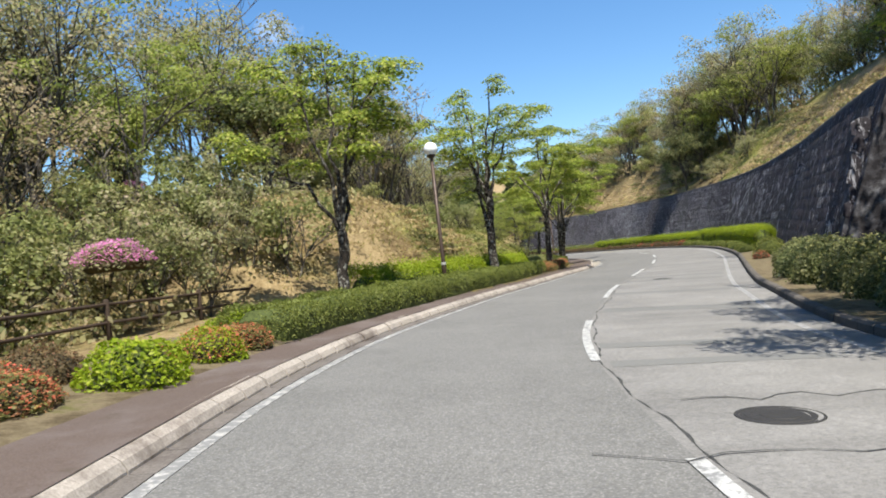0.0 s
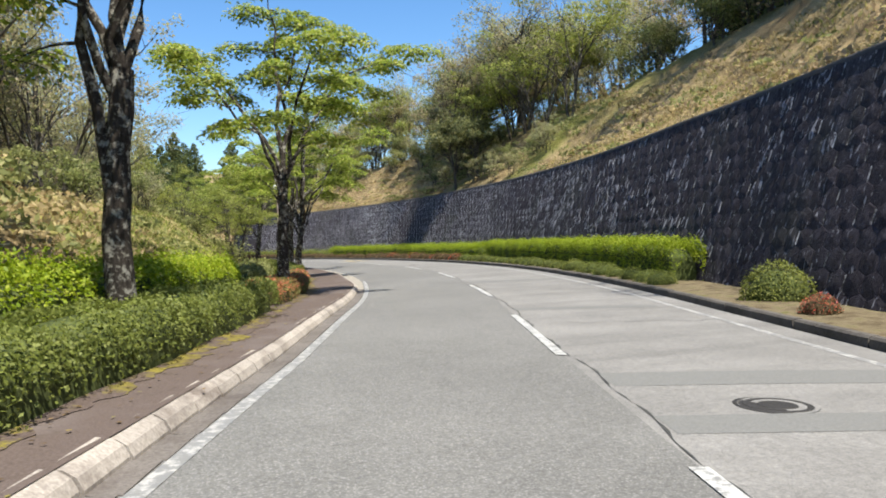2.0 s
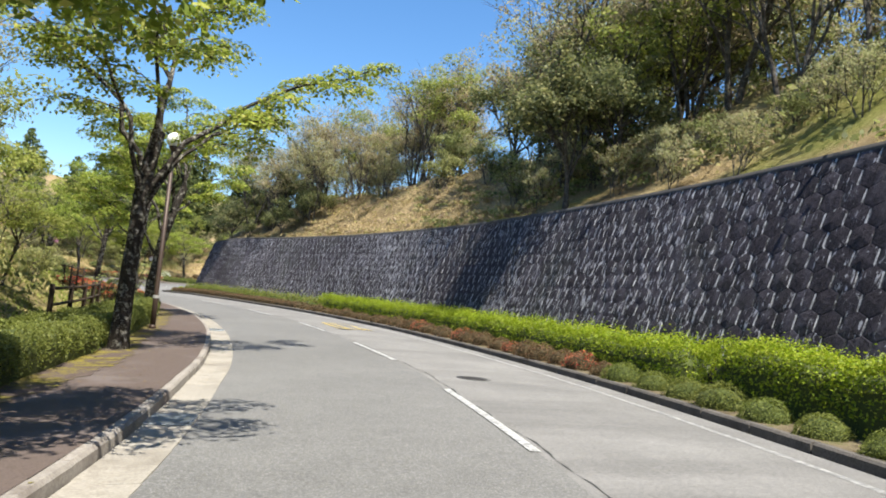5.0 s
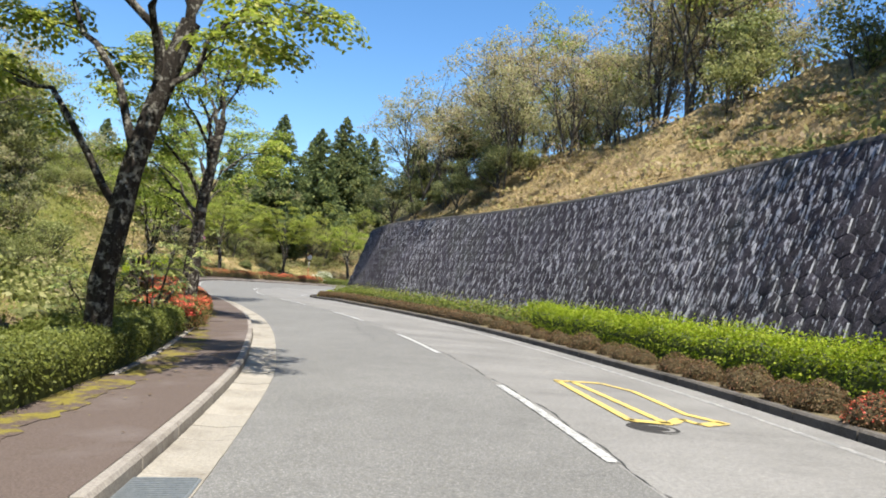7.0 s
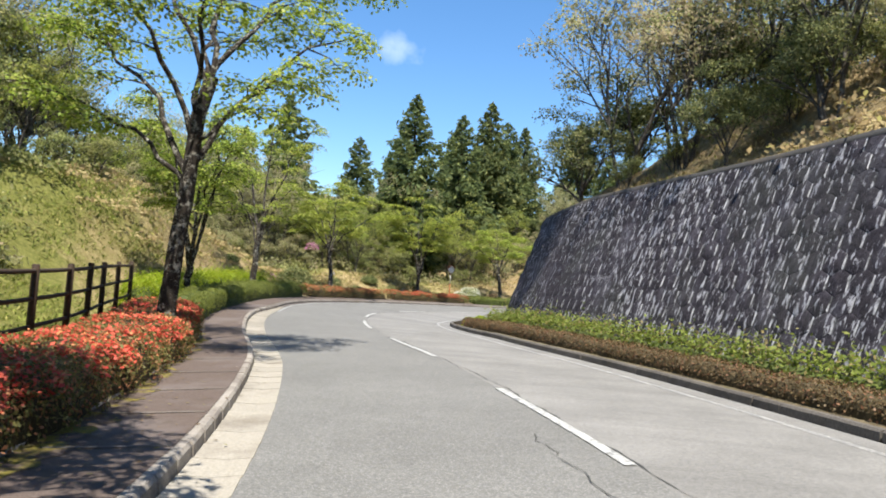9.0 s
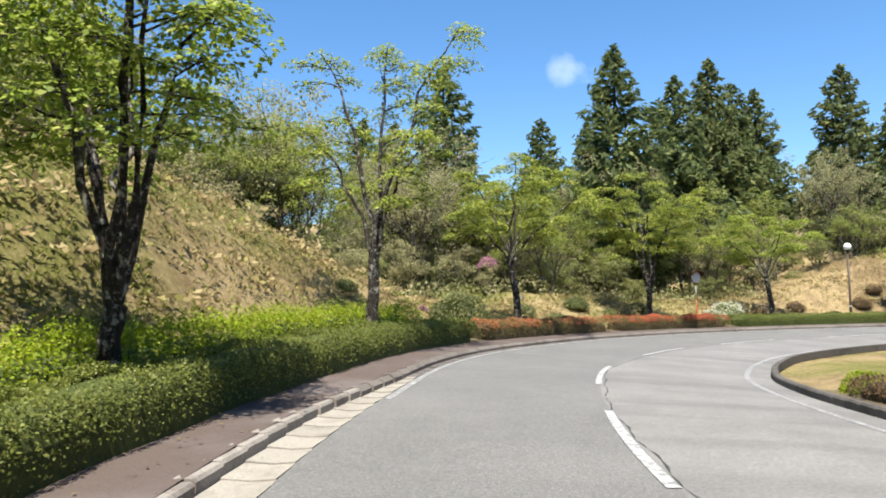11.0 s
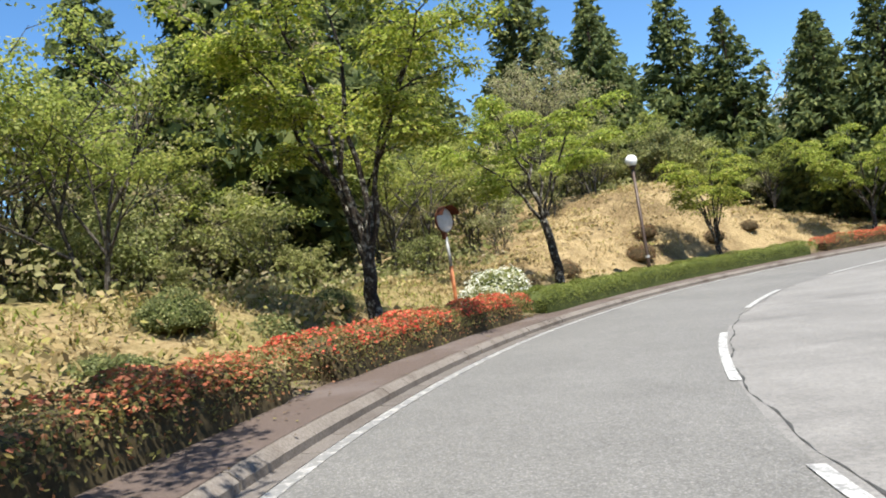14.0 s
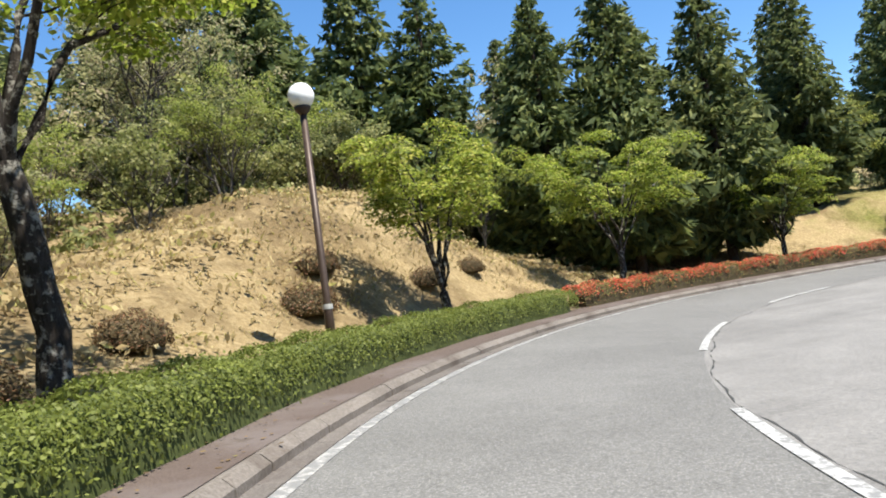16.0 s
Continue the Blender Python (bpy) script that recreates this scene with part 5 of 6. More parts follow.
lay("kerb_left", "weathered pale concrete kerb stones with moss stains", "kerb", [(-3.86, -0.10), (-3.67, -0.10), (-3.675, 0.105), (-3.70, 0.137), (-3.86, 0.140)], 0.6, 72.5, 138.3, (72.5, 138.3), KERB, "kerb_stone", follow=True)
lay("kerb_left", "low rounded pale kerb stones, stained and broken", "kerb", [(-3.86, -0.10), (-3.655, -0.10), (-3.662, 0.030), (-3.70, 0.095), (-3.77, 0.135), (-3.86, 0.142)], 0.6, -56, 72.4, (30, 72.4), OLD_KERB, "kerb_stone", follow=True)
lay("kerb_left", "low worn kerb stones, nearly flush with the footpath", "kerb", [(-3.86, -0.10), (-3.66, -0.10), (-3.665, 0.075), (-3.75, 0.139), (-3.86, 0.141)], 0.6, 138.4, 250, (138.4, 208), WORN_KERB, "kerb_stone", follow=True)
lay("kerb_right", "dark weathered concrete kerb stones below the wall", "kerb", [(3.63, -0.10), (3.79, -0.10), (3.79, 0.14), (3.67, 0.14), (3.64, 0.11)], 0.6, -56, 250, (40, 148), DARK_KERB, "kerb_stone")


def drain(s):
    root = new("drain_grating", from_bm("drain_frame", box_bm(-0.24, 0.24, -0.3, 0.3, -0.03, 0.012, 0.006), STEEL_GRATE))
    for k in range(13):
        y = -0.27 + k * 0.045
        part("grate_bar", from_bm("grate_bar", box_bm(-0.22, 0.22, y - 0.009, y + 0.009, 0.010, 0.024), STEEL_GRATE), root)
    root.matrix_world = pose_at(s, -3.43, 0.012)
    return tagged(root, "galvanised steel drain grating set in the gutter", "drain grating", "gutter drains")


for s in (80.3, 96.2, 128.0):
    drain(s)

# round utility cover in the footpath
cover = new("utility_cover", from_bm("utility_cover", lathe([(0.30, 0.0), (0.30, 0.012), (0.27, 0.014), (0.02, 0.013)], 26), FOOTPATH))
cover.matrix_world = pose_at(112.2, -4.7, 0.134)
tagged(cover, "round paved-over utility cover in the footpath", "utility cover")

# ---- hedges and bushes ----


def hedge_surface(s0, s1, d0, d1, h, n, r, power=0.55, z0=0.12, lump=0.05):
    """Random points on the skin of a hedge and its outline function."""
    mid, half = (d0 + d1) / 2, abs(d1 - d0) / 2
    s = r.uniform(s0, s1, n)
    th = np.pi * np.clip(r.beta(1.15, 1.15, n), 0, 1)
    cx, sz = np.cos(th), np.sin(th)
    x = np.sign(cx) * np.abs(cx) ** power
    z = sz ** power
    end = np.minimum(s - s0, s1 - s) / (half * 0.7)
    e = np.clip(end, 0, 1)
    shr = 1 - (1 - e) ** 3 * 0.45
    g = 1 + lump * (np.sin(s * 2.1 + d0) + np.sin(s * 5.3 + x * 2)) + lump * r.normal(size=n) * 0.6
    return s, mid + (path_left(s) + 4.95 if mid < 0 else 0) + half * x * shr * g, z0 + (h - z0) * z * shr * g


def hedge_core(s0, s1, d0, d1, h, power=0.55, z0=0.05, shrink=0.88):
    mid, half = (d0 + d1) / 2, abs(d1 - d0) / 2 * shrink
    ss = np.linspace(s0 + 0.4, s1 - 0.4, max(3, int((s1 - s0) / 0.4)))
    th = np.linspace(0, np.pi, 11)
    x = np.sign(np.cos(th)) * np.abs(np.cos(th)) ** power
    z = np.sin(th) ** power
    V = []
    for j, s in enumerate(ss):
        q = 0.75 if j in (0, len(ss) - 1) else 1.0
        lum = 1 + 0.05 * np.sin(s * 2.1 + d0)
        V.append(place(np.full(11, s), mid + (path_left(s) + 4.95 if mid < 0 else 0) + half * x * q * lum, 0) + np.stack([0 * z, 0 * z, z0 + (h * shrink - z0) * z * q * lum], 1))
    V = np.vstack(V)
    i = np.arange(len(V)).reshape(len(ss), 11)
    f = [tuple(t) for t in np.stack([i[:-1, :-1], i[1:, :-1], i[1:, 1:], i[:-1, 1:]], -1).reshape(-1, 4)]
    f += [tuple(i[0]), tuple(i[-1][::-1])]
    return V, f


# solid twig cores; the shade between the leaves is put into their dark colours
HEDGE_CORE = plain("hedge_twigs_painted_shade", (0.033, 0.043, 0.01), (0.073, 0.092, 0.023), 0.95, 0, 25, 0.8)
AZALEA_CORE = plain("azalea_twigs_painted_shade", (0.033, 0.026, 0.012), (0.073, 0.056, 0.026), 0.95, 0, 25, 0.8)


def hedge(name, s0, s1, d0, d1, h, leaf_material, label, density=750, leaf=0.055, flower=None, flower_n=0, flower_top=0.5, core=None, seed=0, power=0.5, group="roadside hedges", spiky=0.0, category="hedge"):
    """A hedge: its twig core, coloured dark for inner shade, its leaves and, where it blooms, its flowers."""
    r = np.random.default_rng(1000 + int(s0 * 10) + seed)
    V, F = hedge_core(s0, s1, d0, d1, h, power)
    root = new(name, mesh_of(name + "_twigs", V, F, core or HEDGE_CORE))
    area = (s1 - s0) * (abs(d1 - d0) + 1.8 * h)
    s, d, z = hedge_surface(s0, s1, d0, d1, h, int(area * density), r, power)
    z = z + spiky * h * np.abs(r.normal(size=len(z))) * (z > h * 0.6)
    pos = place(s, d, 0)
    pos[:, 2] += z
    axis = place(s, (d0 + d1) / 2 + (path_left(s) + 4.95 if d0 < 0 else 0), h * 0.3)
    face = (pos - axis) / (np.linalg.norm(pos - axis, axis=1)[:, None] + 1e-6)
    pos += r.normal(size=pos.shape) * 0.018
    v, f = leaves(pos, leaf, 0.55, 0.1, r, face=face * 0.6)
    part("foliage", mesh_of(name + "_leaves", v, f, leaf_material), root)["kind"] = "stuff"
    if flower:
        s, d, z = hedge_surface(s0, s1, d0, d1, h * 1.03, int(area * flower_n), r, power)
        clump = np.sin(s * 1.9 + d * 2.3 + s0) + np.sin(s * 4.7 - d * 3.1) + 0.7 * r.normal(size=len(s))
        k = (z > h * flower_top) & (clump > -0.5)
        pos = place(s[k], d[k], 0)
        pos[:, 2] += z[k]
        v, f = leaves(pos, 0.055, 0.85, 0.45, r)
        part("blossom", mesh_of(name + "_flowers", v, f, flower), root)["kind"] = "stuff"
    return tagged(root, label, category, group)


G_LABEL = "neatly clipped green box-shaped hedge along the footpath"
hedge("clipped_hedge", 35.6, 57.6, -4.92, -6.15, 0.66, HEDGE_LEAF, G_LABEL, 1150, 0.042, power=0.42)
hedge("clipped_hedge", 76.0, 107.8, -4.9, -6.2, 0.74, HEDGE_LEAF, G_LABEL, 1100, 0.042, power=0.42)
hedge("clipped_hedge", 129.6, 148.9, -4.85, -6.0, 0.78, HEDGE_LEAF, G_LABEL, 1100, 0.042, power=0.42)
hedge("clipped_hedge", 166.4, 183.6, -4.72, -5.65, 0.68, HEDGE_LEAF, G_LABEL, 1200, 0.042, power=0.42)
R_LABEL = "azalea hedge covered in red-orange flowers along the footpath"
hedge("azalea_hedge", 57.9, 73.5, -4.95, -6.0, 0.58, AZALEA_LEAF, "low azalea hedge, bronze with orange-red flowers", 750, 0.045, ORANGE_FLOWER, 260, 0.62, AZALEA_CORE, power=0.6)
hedge("azalea_hedge", 108.0, 129.2, -4.72, -6.45, 0.74, AZALEA_LEAF, R_LABEL, 850, 0.045, RED_FLOWER, 420, 0.66, AZALEA_CORE, power=0.6)
hedge("azalea_hedge", 149.1, 158.0, -4.85, -5.8, 0.70, AZALEA_LEAF, "clipped azalea hedge, bronze leaf with orange-red buds on top", 800, 0.045, ORANGE_FLOWER, 420, 0.72, AZALEA_CORE, power=0.5)
hedge("azalea_hedge", 158.2, 166.2, -4.85, -5.85, 0.70, AZALEA_LEAF, "clipped azalea hedge with red flowers on top", 800, 0.045, RED_FLOWER, 420, 0.70, AZALEA_CORE, power=0.5)
hedge("azalea_hedge", 183.9, 230.0, -4.85, -5.7, 0.72, AZALEA_LEAF, R_LABEL, 420, 0.055, RED_FLOWER, 330, 0.6, AZALEA_CORE, power=0.5)
# beyond the bend, seen across the road
L_LABEL = "loose bright lime-green shrubs behind the clipped hedge"
hedge("lime_shrubs", 42.5, 62.5, -6.3, -7.3, 0.95, LIME_LEAF, L_LABEL, 760, 0.060, spiky=0.12, power=0.7, group="lime-green shrubs", category="shrub")
hedge("lime_shrubs", 64.5, 74.5, -6.2, -7.4, 0.8, LEAF_MID, "loose green shrubs behind the azaleas", 380, 0.085, spiky=0.12, power=0.7, group="lime-green shrubs", category="shrub")
hedge("lime_shrubs", 131.0, 148.0, -6.2, -7.2, 0.95, LIME_LEAF, L_LABEL, 700, 0.060, spiky=0.15, power=0.7, group="lime-green shrubs", category="shrub")
# right side, below the wall
hedge("lime_hedge", 61.6, 84.0, 4.45, 5.45, 1.08, LIME_LEAF, "bright lime-green sheared hedge at the foot of the stone wall", 950, 0.052, spiky=0.06, power=0.5)
hedge("lime_hedge", 84.2, 113.5, 4.45, 5.4, 0.92, LIME_LEAF, "loose lime-green hedge at the foot of the stone wall", 850, 0.056, spiky=0.12, power=0.65, seed=2)
hedge("lime_hedge", 113.7, 138.5, 4.55, 5.45, 0.60, FERN_LEAF, "low loose green plants at the foot of the stone wall", 260, 0.09, spiky=0.30, power=0.75, seed=3)
hedge("bronze_hedge", 115.0, 140.2, 3.92, 4.7, 0.46, BROWN_LEAF, "low clipped brownish-green hedge along the kerb", 700, 0.045, core=AZALEA_CORE, power=0.55, seed=4)


def bush_mesh(key, leaf_material, n=1500, leaf=0.05, flower=None, flower_n=0, core=None, seed=0, squash=1.0):
    r = np.random.default_rng(300 + seed)
    def skin(m, out):
        a = r.normal(size=(m, 3))
        a[:, 2] = np.abs(a[:, 2]) * 1.1 - 0.15
        a /= np.linalg.norm(a, axis=1)[:, None]
        g = out * (1 + 0.10 * np.sin(a[:, 0] * 5 + seed) * np.cos(a[:, 1] * 4 + a[:, 2] * 3) + 0.05 * r.normal(size=m))
        return a * g[:, None] * np.array([1, 1, squash])
    # inner body, its dark colour standing for shade behind the leaves
    bm = bmesh.new()
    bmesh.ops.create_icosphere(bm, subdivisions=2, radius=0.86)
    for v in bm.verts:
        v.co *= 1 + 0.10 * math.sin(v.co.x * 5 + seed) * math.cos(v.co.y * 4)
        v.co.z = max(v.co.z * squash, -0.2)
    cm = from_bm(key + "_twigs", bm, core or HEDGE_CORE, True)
    sk = skin(n, 1.0)
    v, f = leaves(sk, leaf, 0.55, 0.1, r, face=sk * 0.6)
    lm = mesh_of(key + "_leaves", v, f, leaf_material)
    fm = None
    if flower:
        p = skin(flower_n, 1.03)
        p = p[p[:, 2] > 0.1]
        v, f = leaves(p, 0.075, 0.85, 0.4, r)
        fm = mesh_of(key + "_flowers", v, f, flower)
    KIND[key] = (cm, lm, fm)


def bush(key, name, x, y, rad, label, group="", z=None, tall=1.0, category="shrub", turn=0.0):
    root = new(name, KIND[key][0])
    z = land1(x, y) if z is None else z
    root.matrix_world = pose(x, y, z + 0.08 * rad, 0, 0, turn) @ Matrix.Diagonal((rad, rad, rad * tall, 1))
    part("foliage", KIND[key][1], root)["kind"] = "stuff"
    if KIND[key][2]:
        part("blossom", KIND[key][2], root)["kind"] = "stuff"
    return tagged(root, label, category, group)


bush_mesh("lime", LIME_LEAF, 2600, 0.11, seed=1)
bush_mesh("orange", AZALEA_LEAF, 2400, 0.10, ORANGE_FLOWER, 1500, AZALEA_CORE, 2)
bush_mesh("limered", LIME_LEAF, 2200, 0.10, ORANGE_FLOWER, 900, AZALEA_CORE, 3)
bush_mesh("bronze", BROWN_LEAF, 2600, 0.09, None, 0, AZALEA_CORE, 4)
bush_mesh("bronzered", BROWN_LEAF, 2200, 0.09, RED_FLOWER, 600, AZALEA_CORE, 5)
bush_mesh("grey", HEDGE_LEAF, 2800, 0.08, None, 0, None, 6)
bush_mesh("rhodo", LEAF_DARK, 5200, 0.095, None, 0, None, 7, 1.0)
bush_mesh("white", LEAF_MID, 2300, 0.10, WHITE_FLOWER, 1700, None, 8)
bush_mesh("pink", LEAF_SPRING, 700, 0.12, PINK_FLOWER, 1600, AZALEA_CORE, 9)
bush_mesh("dark", LEAF_DARK, 3600, 0.09, None, 0, None, 10)


def bush_at(key, name, s, d, rad, label, group="", tall=1.0, z=0.12):
    p = place(np.array(float(s)), d + (float(path_left(s)) + 4.95 if -7.3 < d < 0 else 0.0), z)
    return bush(key, name, p[0], p[1], rad, label, group, p[2], tall, turn=(s * 77) % 360)


for s, d, rad, key, tall in ((30.6, -5.80, 0.5, "bronze", 0.7), (31.6, -5.90, 0.5, "orange", 0.7), (32.9, -5.45, 0.56, "lime", 0.8), (33.6, -5.85, 0.4, "bronzered", 0.8), (34.4, -5.45, 0.48, "limered", 0.8), (35.3, -5.50, 0.45, "orange", 0.75),
                             (36.3, -6.20, 0.5, "lime", 0.75), (37.2, -6.40, 0.55, "lime", 0.75), (39.0, -6.40, 0.5, "lime", 0.7), (28.6, -5.80, 0.55, "bronze", 0.8), (27.0, -5.70, 0.55, "orange", 0.8), (29.4, -6.50, 0.5, "orange", 0.8), (31.9, -6.05, 0.45, "bronzered", 0.75), (32.2, -6.70, 0.5, "orange", 0.8), (33.2, -6.80, 0.5, "bronze", 0.8)):
    bush_at(key, "azalea_bush", s, d, rad, {"lime": "rounded lime-green shrub beside the footpath", "bronze": "rounded bronze-leaved azalea bush", "orange": "azalea bush with orange-red new growth", "limered": "lime-green shrub with orange tips", "bronzered": "bronze azalea bush with red flowers"}[key], "roadside azaleas", tall)
r = np.random.default_rng(77)
for s in np.arange(61.2, 86.4, 1.12):
    bush_at("grey", "round_shrub", s + r.uniform(-.15, .15), 4.12, r.uniform(0.30, 0.44), "small rounded grey-green shrub along the kerb", "kerbside round shrubs", 0.8)
for k, s in enumerate(np.arange(86.6, 114.6, 0.98)):
    key = "bronzered" if k % 4 == 1 and 86 < s < 100 else "bronze"
    bush_at(key, "round_azalea", s + r.uniform(-.2, .2), 4.12 + r.uniform(-.05, .08), r.uniform(0.30, 0.46), "small rounded bronze azalea along the kerb" if key == "bronze" else "small rounded azalea with red flowers along the kerb", "kerbside azaleas", 0.85)
for s, d, rad, key in ((46.5, 5.0, 0.8, "dark"), (48.0, 5.1, 0.75, "dark"), (49.6, 5.1, 0.7, "dark"), (51.3, 5.0, 0.55, "dark"), (56.9, 4.75, 0.62, "grey"), (54.6, 4.3, 0.28, "bronzered"), (45.2, 4.9, 0.8, "dark"), (43.2, 5.0, 0.9, "dark"), (41.4, 5.2, 0.9, "dark"), (39.5, 5.2, 0.8, "dark"), (37.6, 5.2, 0.8, "dark"), (35.4, 5.2, 0.9, "dark")):
    bush_at(key, "shrub", s, d, rad, {"dark": "dense dark green shrub in the wall's shade", "grey": "loose green shrub on sandy soil", "bronzered": "small red-leaved shrub on sandy soil"}[key], "shrubs below the wall")
for s, d, rad in ((139.6, 4.7, 0.5), (138.2, 4.9, 0.45), (134.6, 4.95, 0.5), (140.6, 4.4, 0.4)):
    bush_at("lime", "lime_bush", s, d, rad, "rounded lime-green bush at the wall's end", "wall-end bushes", 0.9)
for s, d, rad, tall in ((151.0, -6.95, 1.15, 1.12), (161.5, -7.6, 0.9, 0.8), (158.2, -7.4, 0.8, 0.7)):
    bush_at("rhodo", "rhododendron", s, d, rad, "broad-leaved dark green rhododendron shrub", "rhododendrons", tall)


def grow_rhododendron(seed, height, wide):
    """Open shrub: several stems, forked boughs and a whorl of long leaves at each twig's end."""
    r = np.random.default_rng(seed)
    lines, tips = [], []
    for k in range(5):
        a = 2 * math.pi * (k + r.uniform(-0.3, 0.3)) / 5
        top = np.array([math.cos(a) * wide * 0.40, math.sin(a) * wide * 0.40, height * r.uniform(0.50, 0.66)])
        u = np.linspace(0, 1, 6)[:, None]
        stem = u ** 1.3 * top * np.array([1, 1, 0]) + u * top * np.array([0, 0, 1]) + r.normal(0, 0.03, (6, 3)) * u
        lines.append((stem, np.linspace(0.032, 0.016, 6)))
        for j in range(11):
            q = stem[r.integers(1, 6)]
            d = r.normal(size=3)
            d[2] = abs(d[2]) * 0.8
            d[:2] += top[:2] / (np.linalg.norm(top[:2]) + 1e-9) * 0.6
            d /= np.linalg.norm(d)
            e = q + d * r.uniform(0.35, 0.75) * np.array([wide * 0.62, wide * 0.62, height * 0.42])
            lines.append((np.stack([q, (q + e) / 2 + r.normal(0, 0.03, 3), e]), np.array([0.012, 0.008, 0.005])))
            for i in range(3):
                g = e + r.normal(0, 0.13, 3)
                lines.append((np.stack([e * 0.8 + q * 0.2, g]), np.array([0.006, 0.004])))
                tips.append((g, d))
    V, F = [], []
    for g, d in tips:
        axis = d * 0.5 + np.array([0, 0, 1.0])
        axis /= np.linalg.norm(axis)
        a = np.cross(axis, r.normal(size=3))
        a /= np.linalg.norm(a)
        b = np.cross(axis, a)
        for k in range(8):
            th = 2 * math.pi * (k + r.uniform(-0.25, 0.25)) / 8
            out = a * math.cos(th) + b * math.sin(th) + axis * r.uniform(-0.35, 0.35)
            side = np.cross(axis, out)
            side /= np.linalg.norm(side)
            L, n0 = r.uniform(0.10, 0.16), len(V)
            V += [g, g + out * L * 0.5 + side * L * 0.17 + axis * 0.012, g + out * L - axis * L * 0.18, g + out * L * 0.5 - side * L * 0.17 + axis * 0.012]
            F.append((n0, n0 + 1, n0 + 2, n0 + 3))
    return tubes(lines), (np.array(V), F)


w, c = grow_rhododendron(7, 2.75, 2.0)
kind_meshes("rhododendron", w, c, GREY_BARK, LEAF_RHODO)
for s, d, size in ((108.0, -5.75, 1.0), (106.9, -6.7, 0.7)):
    p = raw(s, d, 0.15)
    plant("rhododendron", "rhododendron", p[0], p[1], s * 31, size, "tall open rhododendron with whorls of long glossy leaves", "shrub", "rhododendrons", z=p[2])
bush_at("white", "white_flowering_bush", 168.0, -6.75, 0.92, "rounded bush covered in white blossom", tall=1.12)
bush_at("white", "white_flowering_bush", 167.0, -6.7, 0.7, "rounded bush covered in white blossom", tall=0.95)
bush_at("pink", "pink_flowering_shrub", 38.6, -9.5, 0.75, "wild azalea shrub in bright pink flower", "pink shrubs", 0.7, 1.55)
for s, d, rad, z in ((158.5, -11.8, 0.5, 3.0), (150.6, -7.6, 0.22, 0.9), (184, -13.6, 0.8, 3.6)):
    bush_at("pink", "pink_flowering_shrub", s, d, rad, "wild azalea shrub in bright pink flower", "pink shrubs", 1.1, z)
for x, y in ((-13.5, 33.5), (-15.2, 35.0), (-8.6, 30)):
    bush("pink", "pink_flowering_shrub", x, y, 0.8 if x < -10 else 0.4, "wild azalea shrub in bright pink flower", "pink shrubs", tall=0.8)

# ---- lamps, mirror, fences ----


def street_lamp(s, d, height=4.75):
    root = new("street_lamp")
    part("pole", from_bm("pole", lathe([(0.075, -0.2), (0.075, 0.9), (0.062, 0.95), (0.055, height - 0.32)], 14), BROWN_STEEL, True), root)
    part("base_collar", from_bm("base_collar", lathe([(0.10, -0.05), (0.10, 0.10), (0.078, 0.14)], 14), BROWN_STEEL), root)
    part("neck", from_bm("neck", lathe([(0.055, height - 0.34), (0.085, height - 0.30), (0.13, height - 0.24), (0.14, height - 0.20), (0.10, height - 0.18)], 16), BROWN_STEEL, True), root)
    prof = [(0.215 * math.sin(a), height - 0.02 - 0.215 * math.cos(a)) for a in np.linspace(0.5, math.pi - 0.02, 14)]
    part("globe", from_bm("globe", lathe(prof, 24), GLOBE, True), root, "opal white glass globe")
    part("band", from_bm("band", lathe([(0.082, 0.86), (0.084, 0.90), (0.082, 0.94)], 14, False), PALE_STEEL), root, "pale band round the pole")
    p = raw(s, d, 0.1)
    root.matrix_world = pose(p[0], p[1], p[2], 0, 0, heading(s))
    return tagged(root, "slim brown lamp post with a white globe above the hedge", "street lamp", "globe street lamps")


for s, d, height in ((47.3, -5.17, 4.5), (94.3, -5.25, 5.25), (175.3, -5.5, 4.35)):
    street_lamp(s, d, height)


